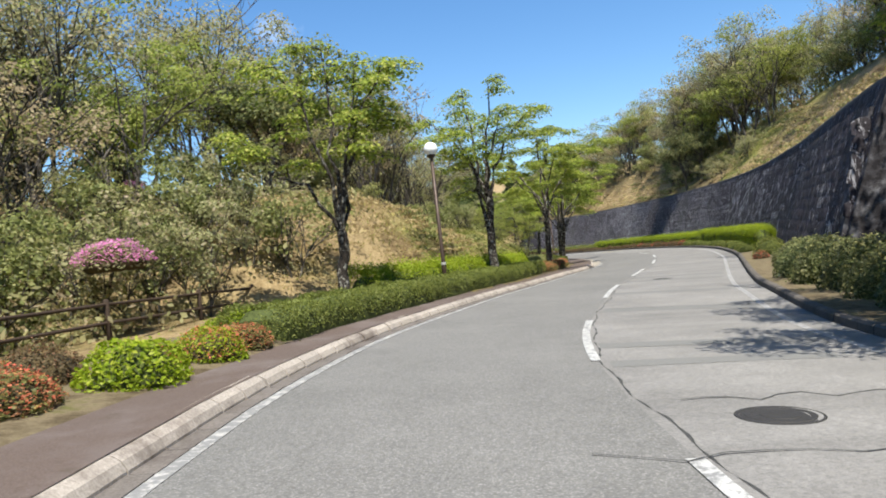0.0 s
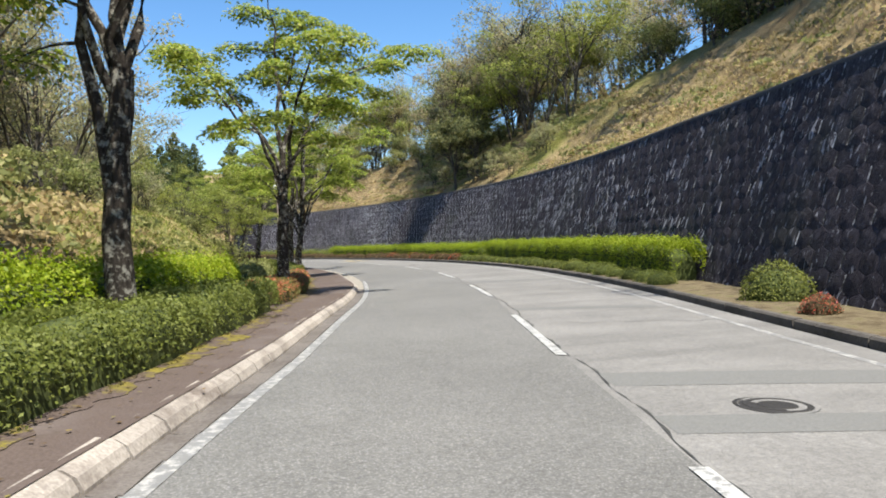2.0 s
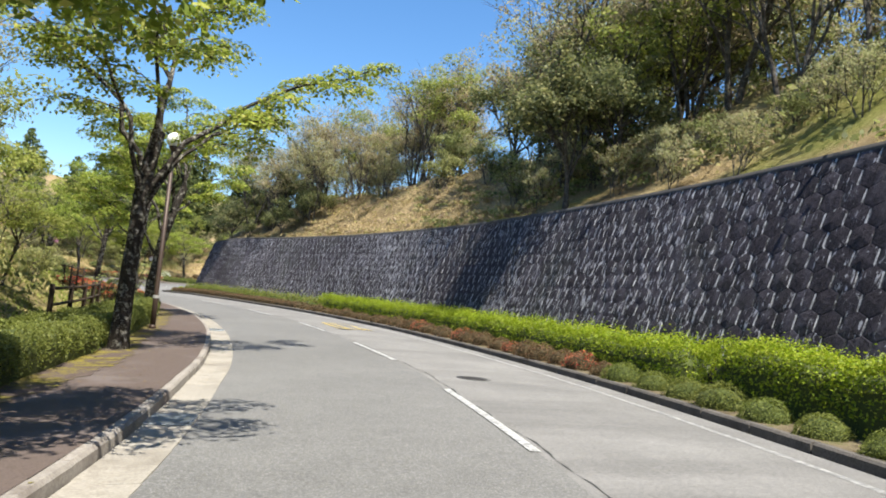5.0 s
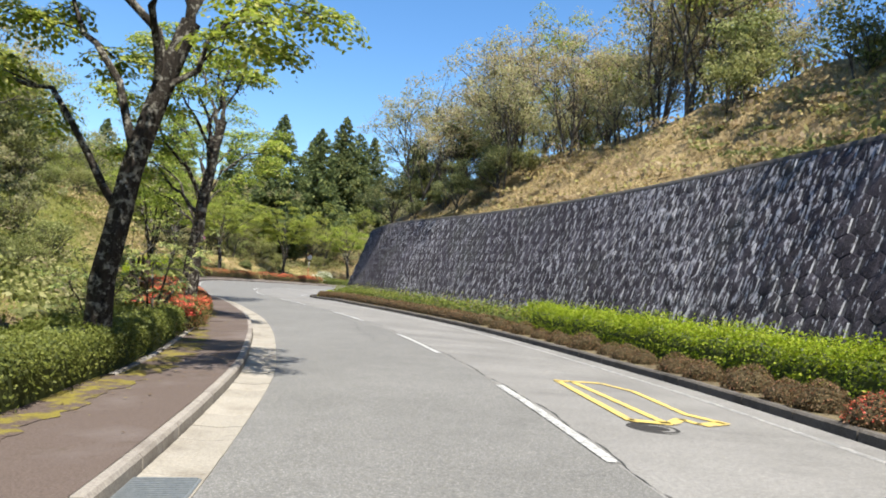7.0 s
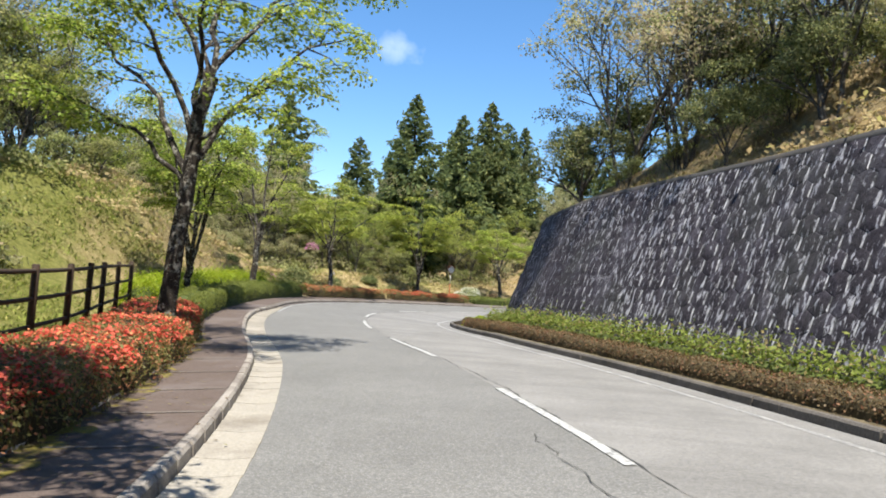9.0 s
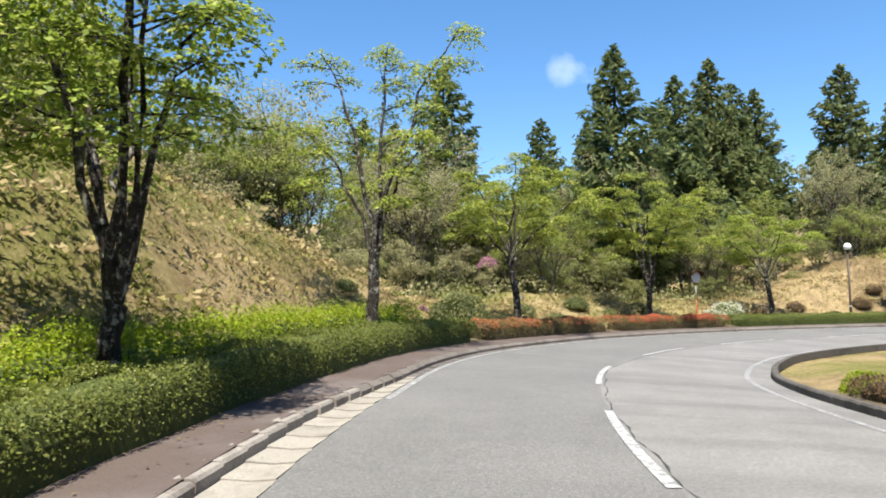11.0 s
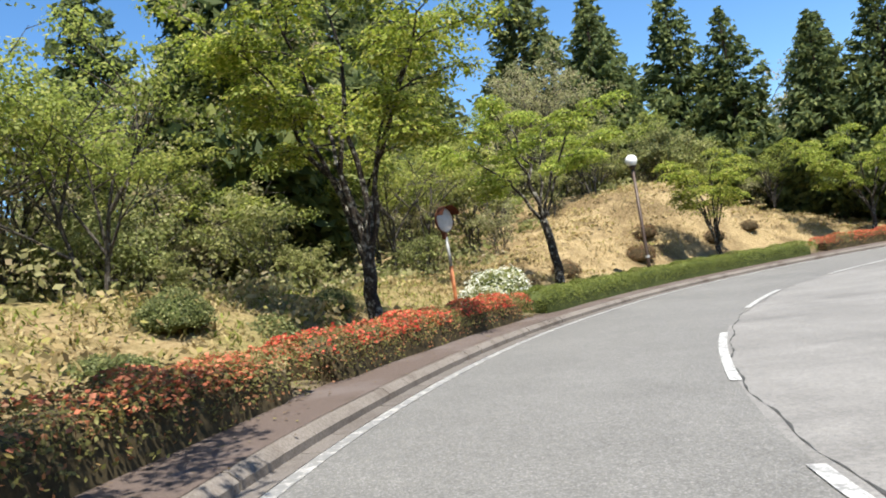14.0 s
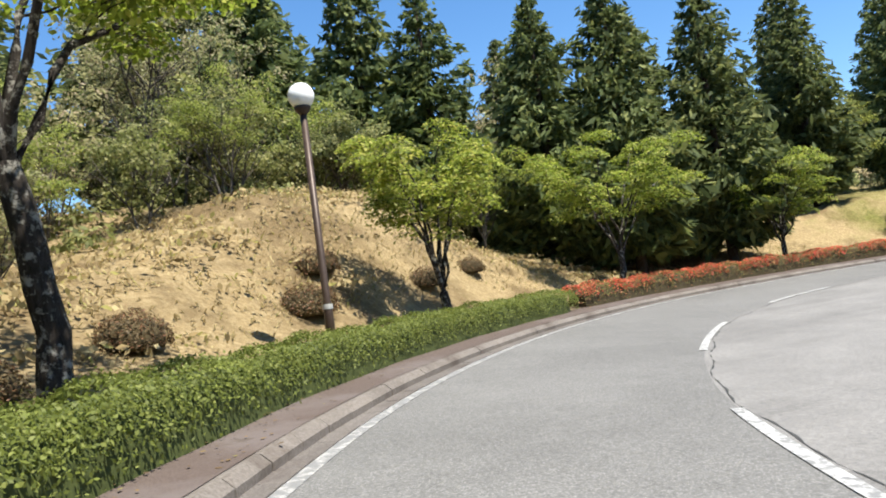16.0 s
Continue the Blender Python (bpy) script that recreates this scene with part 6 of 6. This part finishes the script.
def traffic_mirror(s, d):
    root = new("traffic_mirror")
    part("post_lower", from_bm("post_lower", lathe([(0.045, -0.2), (0.045, 1.35)], 14), ORANGE_PAINT, True), root, "faded orange lower post")
    part("post_upper", from_bm("post_upper", lathe([(0.038, 1.35), (0.038, 2.05)], 14), PALE_STEEL, True), root, "bare pale upper post")
    # dish, backing and hood face the road
    m = pose(0, 0, 2.45, 90, 0, 0)
    bm = lathe([(0.29, 0.0), (0.295, 0.03), (0.26, 0.05), (0.02, 0.08)], 28)
    bm.transform(m)
    part("mirror_face", from_bm("mirror_face", bm, BOARD, True), root, "clouded pale mirror face")
    bm = lathe([(0.25, -0.07), (0.305, -0.02), (0.31, 0.035), (0.295, 0.04)], 28, False)
    bm.transform(m)
    part("rim", from_bm("rim", bm, RUST, True), root, "rusted orange rim")
    bm = bmesh.new()
    rings = []
    for dep in (0.0, 0.26):
        rings.append([bm.verts.new((0.325 * math.sin(a) * (1 + 0.05 * dep), -dep, 2.45 + 0.325 * math.cos(a))) for a in np.linspace(-1.25, 1.25, 13)])
    for j in range(12):
        bm.faces.new((rings[0][j], rings[0][j + 1], rings[1][j + 1], rings[1][j]))
    bmesh.ops.solidify(bm, geom=bm.faces[:], thickness=0.012)
    part("hood", from_bm("hood", bm, RUST), root, "rusty brown hood")
    part("bracket", from_bm("bracket", box_bm(-0.05, 0.05, -0.02, 0.10, 2.0, 2.42, 0.01), RUST), root)
    p = raw(s, d, 0.1)
    root.matrix_world = pose(p[0], p[1], p[2], 0, 0, 42)
    return tagged(root, "old convex traffic mirror with rusty hood on an orange post", "traffic mirror")


traffic_mirror(165.8, -6.15)


def fence(points, name, label, height=1.15, rails=(0.35, 0.7, 1.05)):
    root = new(name)
    p0 = points[0]
    root.matrix_world = Matrix.Translation(p0)
    inv = root.matrix_world.inverted()
    for q in points:
        bm = lathe([(0.055, -0.25), (0.055, height - 0.02), (0.04, height)], 10)
        bm.transform(inv @ Matrix.Translation(q))
        part("post", from_bm("post", bm, FENCE_WOOD, True), root)
    for a, b in zip(points, points[1:]):
        for z in rails:
            v, f = tubes([(np.array([[a[0], a[1], a[2] + z], [(a[0] + b[0]) / 2, (a[1] + b[1]) / 2, (a[2] + b[2]) / 2 + z - 0.006], [b[0], b[1], b[2] + z]]) - np.array(p0), np.array([0.034, 0.034, 0.034]))], 8)
            part("rail", mesh_of("rail", v, f, FENCE_WOOD, smooth=True), root)
    return tagged(root, label, "fence", "roadside fences")


fence([tuple(place(np.array(s), -6.75, 0.3)) for s in np.arange(119.4, 133, 1.95)], "post_and_rail_fence", "dark brown post-and-rail fence behind the azaleas", 1.3, (0.4, 0.8, 1.2))
fence([tuple(place(np.array(s), -7.0, 0.12)) for s in (90.0, 92.4, 94.8, 97.2, 99.6)], "post_and_rail_fence", "dark brown post-and-rail fence behind the clipped hedge")
fence([tuple(place(np.array(s), d, 0.0)) for s, d in ((28, -8.6), (31.2, -8.6), (34.5, -8.6), (37.5, -8.7), (40.5, -9.0), (43.5, -9.4))], "post_and_rail_fence", "dark two-rail fence half hidden in shrubs", 0.95, (0.5, 0.85))

# ---- undergrowth and grass ----


def undergrowth(name, zones, mat, label, per=84, leaf=0.17, seed=0):
    """Low tangled growth: mounds of leaves over the ground."""
    r = np.random.default_rng(500 + seed)
    P, N = [], []
    for n, s0, s1, d0, d1, hi in zones:
        s, d = r.uniform(s0, s1, n), r.uniform(d0, d1, n)
        c = place(s, d)
        rs, rd = station(c[:, 0], c[:, 1])
        c = c[np.abs(rd) > min(abs(d0), abs(d1)) - 0.5]
        c[:, 2] = land(c[:, 0], c[:, 1])
        n = len(c)
        rad = r.uniform(0.5, 1.3, n)
        ht = rad * r.uniform(0.5, 1.0, n) * hi
        a = r.normal(size=(n, per, 3))
        a /= np.linalg.norm(a, axis=2)[:, :, None]
        a *= (0.6 + 0.45 * r.uniform(size=(n, per, 1)))
        a[:, :, 2] = np.abs(a[:, :, 2])
        P.append((c[:, None, :] + a * np.stack([rad, rad, ht], 1)[:, None, :]).reshape(-1, 3))
        N.append(a.reshape(-1, 3))
    v, f = leaves(np.vstack(P), leaf, 0.55, 0.15, r, 0.5, face=np.vstack(N) * 0.7)
    return tagged(new(name, mesh_of(name, v, f, mat)), label, "undergrowth", kind="stuff")


undergrowth("undergrowth", [(260, 24, 50, -34, -10.0, 1.2), (220, 50, 112, -34, -13.6, 1.2), (300, 112, 162, -34, -13.5, 1.3), (220, 162, 225, -34, -14, 1.3), (46, 83, 99, -13, -8.0, 1.1), (70, 112, 131, -14, -9.2, 0.8), (60, 131, 150, -16, -10.8, 0.9), (90, 152, 174, -15, -10.2, 1.3), (30, 172, 184, -16, -11.5, 1.0), (26, 55, 60, -11, -7.4, 0.35), (26, 66, 71, -11, -7.2, 0.35), (30, 107, 112, -10.5, -7.4, 0.35)], LEAF_MID, "tangled green undergrowth below the woodland trees", seed=1)
undergrowth("undergrowth", [(160, 24, 50, -34, -9.0, 1.2), (160, 50, 112, -34, -13.0, 1.2), (170, 112, 162, -34, -12.5, 1.3), (130, 162, 225, -34, -13, 1.3), (40, 112, 131, -14, -8.6, 0.6), (60, 150, 174, -14, -9.8, 1.0)], LEAF_SPRING, "pale dry brush and young shoots below the trees", seed=2)
undergrowth("undergrowth", [(200, 46, 84, 15.5, 34, 1.0), (160, 84, 100, 8.5, 30, 1.2), (240, 100, 138, 11.5, 30, 1.2), (70, 24, 43, 6.5, 24, 1.2), (34, 97, 114, 7.4, 11, 0.3), (24, 48, 86, 7.4, 12.5, 0.25)], LEAF_MID, "tangled green undergrowth on the hillside", seed=3)
undergrowth("undergrowth", [(150, 46, 84, 15, 34, 1.2), (70, 84, 100, 8.2, 30, 1.1), (120, 100, 138, 11.0, 30, 1.1), (46, 100, 124, 7.6, 12, 0.28), (30, 48, 84, 7.6, 12.5, 0.22)], LEAF_RUSSET, "dry brown brush on the hillside", seed=4)
undergrowth("undergrowth", [(200, 150, 225, -60, -26, 1.8), (150, 24, 150, -60, -32, 1.8), (150, 40, 140, 32, 60, 1.8)], LEAF_DARK, "dark woodland growth in the distance", 60, 0.42, seed=5)


undergrowth("dry_tussocks", [(120, 136, 154, -12.5, -7.2, 0.30), (110, 46, 64, -12.5, -7.4, 0.28), (90, 172, 192, -12, -7.3, 0.25), (70, 98, 124, 7.4, 12, 0.3), (70, 48, 84, 7.4, 12.5, 0.25), (40, 152, 172, -9.4, -7.2, 0.3)], STRAW, "tussocks of dry straw-coloured grass on the banks", 60, 0.15, seed=6)


def blades(name, zones, mat, label, seed=0, size=0.22):
    """Tufts of dry grass standing on the slopes."""
    r = np.random.default_rng(700 + seed)
    P = []
    for n, s0, s1, d0, d1 in zones:
        s, d = r.uniform(s0, s1, n), r.uniform(d0, d1, n)
        c = place(s, d)
        c += np.concatenate([r.normal(size=(n, 2)) * 0.1, np.zeros((n, 1))], 1)
        c[:, 2] = land(c[:, 0], c[:, 1]) - 0.02
        k = bumps(c[:, 0], c[:, 1], 0.9, seed) + bumps(c[:, 0], c[:, 1], 2.3, seed + 1) > -0.7
        P.append(c[k])
    c = np.vstack(P)
    n = len(c)
    az = r.uniform(0, 2 * np.pi, n)
    L = size * r.uniform(0.5, 1.4, n)
    tip = c + np.stack([np.cos(az) * L * 0.95, np.sin(az) * L * 0.95, L * 0.45], 1)
    mid = c + np.stack([np.cos(az) * L * 0.4, np.sin(az) * L * 0.4, L * 0.38], 1)
    w = np.stack([-np.sin(az), np.cos(az), 0 * az], 1) * (0.012 + 0.012 * r.uniform(size=n))[:, None]
    v = np.stack([c - w, c + w, mid + w * 0.8, tip, mid - w * 0.8], 1).reshape(-1, 3)
    i = np.arange(n) * 5
    f = np.concatenate([np.stack([i, i + 1, i + 2, i + 4], 1)])
    t = np.stack([i + 4, i + 2, i + 3, i + 3], 1)
    faces = [tuple(q) for q in f] + [(a, b, c2) for a, b, c2, _ in t]
    return tagged(new(name, mesh_of(name, v, faces, mat)), label, "grass", kind="stuff")


blades("dry_grass", [(16000, 44, 72, -13.5, -7), (4000, 72, 108, -13, -7), (12000, 136, 154, -13.5, -7), (7000, 152, 172, -10, -7), (14000, 172, 200, -13.5, -7), (14000, 46, 84, 7.2, 13), (11000, 98, 132, 7.2, 12.5), (6000, 46, 138, 6.78, 7.3)], STRAW, "standing dry straw on the banks", 0, 0.2)
blades("green_grass", [(3000, 44, 72, -13.5, -7), (26000, 61, 112, -13, -6.4), (22000, 112, 140, -13.5, -6.9), (9000, 136, 154, -13.5, -6.6), (4000, 152, 172, -10, -6.5), (3000, 46, 84, 7.2, 13), (2000, 98, 132, 7.2, 12.5), (3500, 46, 138, 6.78, 7.3)], GREEN_GRASS, "fresh green grass among the straw", 3, 0.2)


# ---- stone blocks of the wall ----
BLOCK_W, BLOCK_H = 0.50, 0.38
SIDE, APEX = 0.14, 0.24


def stone_mesh(seed):
    """A six-sided split stone: rough proud face, lying in x (along) and y (up), z outwards."""
    r = np.random.default_rng(900 + seed)
    a = BLOCK_W / 2 - r.uniform(0.003, 0.014)
    rim = [(-a, -SIDE), (0, -APEX), (a, -SIDE), (a, SIDE), (0, APEX), (-a, SIDE)]
    v = [(x + r.uniform(-0.010, 0.010), y * 1.06 + r.uniform(-0.005, 0.005), 0.0) for x, y in rim]
    v += [(x * r.uniform(0.93, 0.98), y * r.uniform(0.92, 0.97), r.uniform(0.005, 0.013)) for x, y in rim]
    for q in (8, 9):                                   # the south edge is broken back; its pale lime also paints in grazing sun
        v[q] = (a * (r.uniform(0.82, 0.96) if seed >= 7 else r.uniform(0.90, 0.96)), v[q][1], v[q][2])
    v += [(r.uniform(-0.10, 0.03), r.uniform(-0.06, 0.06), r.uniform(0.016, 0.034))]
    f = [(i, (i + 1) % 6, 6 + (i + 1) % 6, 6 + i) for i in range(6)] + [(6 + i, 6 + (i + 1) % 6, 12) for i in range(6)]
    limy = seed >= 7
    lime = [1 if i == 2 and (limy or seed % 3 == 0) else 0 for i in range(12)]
    return mesh_of("stone_block", v, f, [SUNLIT_LIMED_STONE, LIME] if limy else [STONE, THIN_LIME], lime)


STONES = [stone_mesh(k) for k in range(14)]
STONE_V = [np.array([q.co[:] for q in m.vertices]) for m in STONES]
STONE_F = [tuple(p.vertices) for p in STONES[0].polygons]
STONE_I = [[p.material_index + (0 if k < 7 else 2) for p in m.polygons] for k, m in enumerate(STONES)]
r = np.random.default_rng(17)
V, F, I, n0 = [], [], [], 0
rows = int(WALL_L / BLOCK_H)
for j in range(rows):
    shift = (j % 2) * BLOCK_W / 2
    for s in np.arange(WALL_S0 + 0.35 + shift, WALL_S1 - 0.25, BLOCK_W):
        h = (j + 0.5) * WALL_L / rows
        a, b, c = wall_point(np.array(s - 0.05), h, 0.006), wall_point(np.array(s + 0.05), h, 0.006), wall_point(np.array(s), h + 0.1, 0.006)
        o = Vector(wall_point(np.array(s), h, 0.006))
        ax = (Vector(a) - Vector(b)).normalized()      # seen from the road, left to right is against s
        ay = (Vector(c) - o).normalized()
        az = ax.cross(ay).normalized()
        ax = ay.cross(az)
        # limed share grows along the wall, painting its sunlit stretch brighter
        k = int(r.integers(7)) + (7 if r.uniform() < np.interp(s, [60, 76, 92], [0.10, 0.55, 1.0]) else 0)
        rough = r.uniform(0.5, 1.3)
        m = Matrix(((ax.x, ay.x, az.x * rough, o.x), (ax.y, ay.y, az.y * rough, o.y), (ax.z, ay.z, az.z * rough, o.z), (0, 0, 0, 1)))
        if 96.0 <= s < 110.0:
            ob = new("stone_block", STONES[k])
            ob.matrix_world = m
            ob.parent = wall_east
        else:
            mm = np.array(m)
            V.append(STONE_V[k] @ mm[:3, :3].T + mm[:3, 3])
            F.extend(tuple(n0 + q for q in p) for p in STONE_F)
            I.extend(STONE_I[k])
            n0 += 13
rest = new("stone_blocks_beyond", mesh_of("stone_blocks_beyond", np.vstack(V).tolist(), F, [STONE, THIN_LIME, SUNLIT_LIMED_STONE, LIME], I))
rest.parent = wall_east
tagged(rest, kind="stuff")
V, F, I, n0 = [], [], [], 0
for j in range(int((RET_H - 0.2) / BLOCK_H)):
    for a in np.arange(0.3 + (j % 2) * BLOCK_W / 2, ret_len - 0.3, BLOCK_W):
        h = 0.22 + j * BLOCK_H
        o = Vector(ret_point(a, h, 0.006))
        ay = (Vector(ret_point(a, h + 0.1, 0.006)) - o).normalized()
        ax = ret_dir.copy()
        az = ax.cross(ay).normalized()
        k = int(r.integers(14))
        mm = np.array(((ax.x, ay.x, az.x, o.x), (ax.y, ay.y, az.y, o.y), (ax.z, ay.z, az.z, o.z)))
        V.append(STONE_V[k] @ mm[:3, :3].T + mm[:3, 3])
        F.extend(tuple(n0 + q for q in p) for p in STONE_F)
        I.extend(STONE_I[k])
        n0 += 13
rest = new("stone_blocks", mesh_of("stone_blocks", np.vstack(V).tolist(), F, [STONE, THIN_LIME, SUNLIT_LIMED_STONE, LIME], I))
rest.parent = wall_south
tagged(rest, kind="stuff")
# coping along the wall's top
s = np.arange(WALL_S0 + 0.3, WALL_S1, 0.75)
cop = [place(s, WALL_D + BATTER * WALL_H + d, z) for d, z in ((-0.035, WALL_H - 0.10), (-0.03, WALL_H + 0.01), (0.35, WALL_H + 0.03), (0.35, WALL_H - 0.1))]
v = np.stack(cop, 1).reshape(-1, 3)
i = np.arange(len(v)).reshape(-1, 4)
f = np.concatenate([np.stack([i[:-1, a], i[1:, a], i[1:, b], i[:-1, b]], -1).reshape(-1, 4) for a, b in ((0, 1), (1, 2), (2, 3))])
tagged(new("coping", mesh_of("coping", v, f, concrete("coping_concrete", (0.036, 0.034, 0.033), (0.079, 0.076, 0.073)))), "thin dark concrete coping on the stone wall", "coping", kind="structure")

# ---- small things ----
for s, d, rad in ((171.5, -7.3, 0.5), (173.8, -7.6, 0.55), (177.4, -7.2, 0.6), (178.6, -7.9, 0.55), (181.5, -7.2, 0.5), (183.8, -7.6, 0.45), (156.2, -7.4, 0.55), (160.0, -7.8, 0.6), (163.8, -7.7, 0.5), (146.6, -7.6, 0.4)):
    p = place(np.array(float(s)), d)
    bush("bronze" if s > 170 else "dark", "dry_bush", p[0], p[1], rad, "scrubby brown-green bush on the straw bank" if s > 170 else "dark scrubby bush at the foot of the bank", "bank bushes", tall=0.85, turn=s * 31)


def log(a, b, rad):
    a, b = np.array(a, float), np.array(b, float)
    root_pts = np.linspace(a, b, 6)
    root_pts[:, 2] = land(root_pts[:, 0], root_pts[:, 1]) + rad * 0.6
    v, f = tubes([(root_pts, rad * np.array([1, 1.05, 0.95, 0.9, 0.8, 0.65]))], 8)
    return tagged(new("fallen_log", mesh_of("fallen_log", v, f, GREY_BARK, smooth=True)), "weathered log lying on the straw bank", "log", "fallen logs")


log((-3.2, 33.2, 0), (-1.3, 35.6, 0), 0.10)
log((-5.2, 30.2, 0), (-4.0, 31.0, 0), 0.09)
log((-4.6, 29.6, 0), (-3.4, 31.2, 0), 0.08)


def tree_tag(s, d, z, turn):
    p = raw(s, d, z)
    ob = new("tree_tag", from_bm("tree_tag", box_bm(-0.055, 0.055, -0.006, 0.006, -0.08, 0.08, 0.004), BOARD))
    ob.matrix_world = pose(p[0], p[1], p[2], 0, 0, turn)
    return tagged(ob, "small pale plate fixed to a cherry trunk", "plate", "tree plates")


tree_tag(153.3, -5.44, 1.5, -35)

# leaf litter on the footpath and in the gutter
r = np.random.default_rng(55)
n = 3400
ls = r.uniform(44, 200, n)
ld = -3.3 - (-3.35 - path_left(ls)) * r.beta(2.2, 0.9, n)
k = np.sin(ls * 0.7) + np.sin(ls * 0.23 + 1) + 0.8 * r.normal(size=n) > -0.4
ls, ld = ls[k], ld[k]
pos = place(ls, ld, 0)
pos[:, 2] += np.where(ld < -3.86 + kerb_in(ls), 0.152, np.where(ld < -3.66 + kerb_in(ls), 0.147, 0.026))
v, f = leaves(pos, 0.05, 0.6, 0.93, r)
tagged(new("leaf_litter", mesh_of("leaf_litter", v, f, leaf_mat("dead_leaves", (0.066, 0.04, 0.02), (0.172, 0.112, 0.053), (0.198, 0.172, 0.053), 0.85, 0.1, 0.9))), "dry brown leaves scattered along the footpath", "leaf litter", kind="stuff")
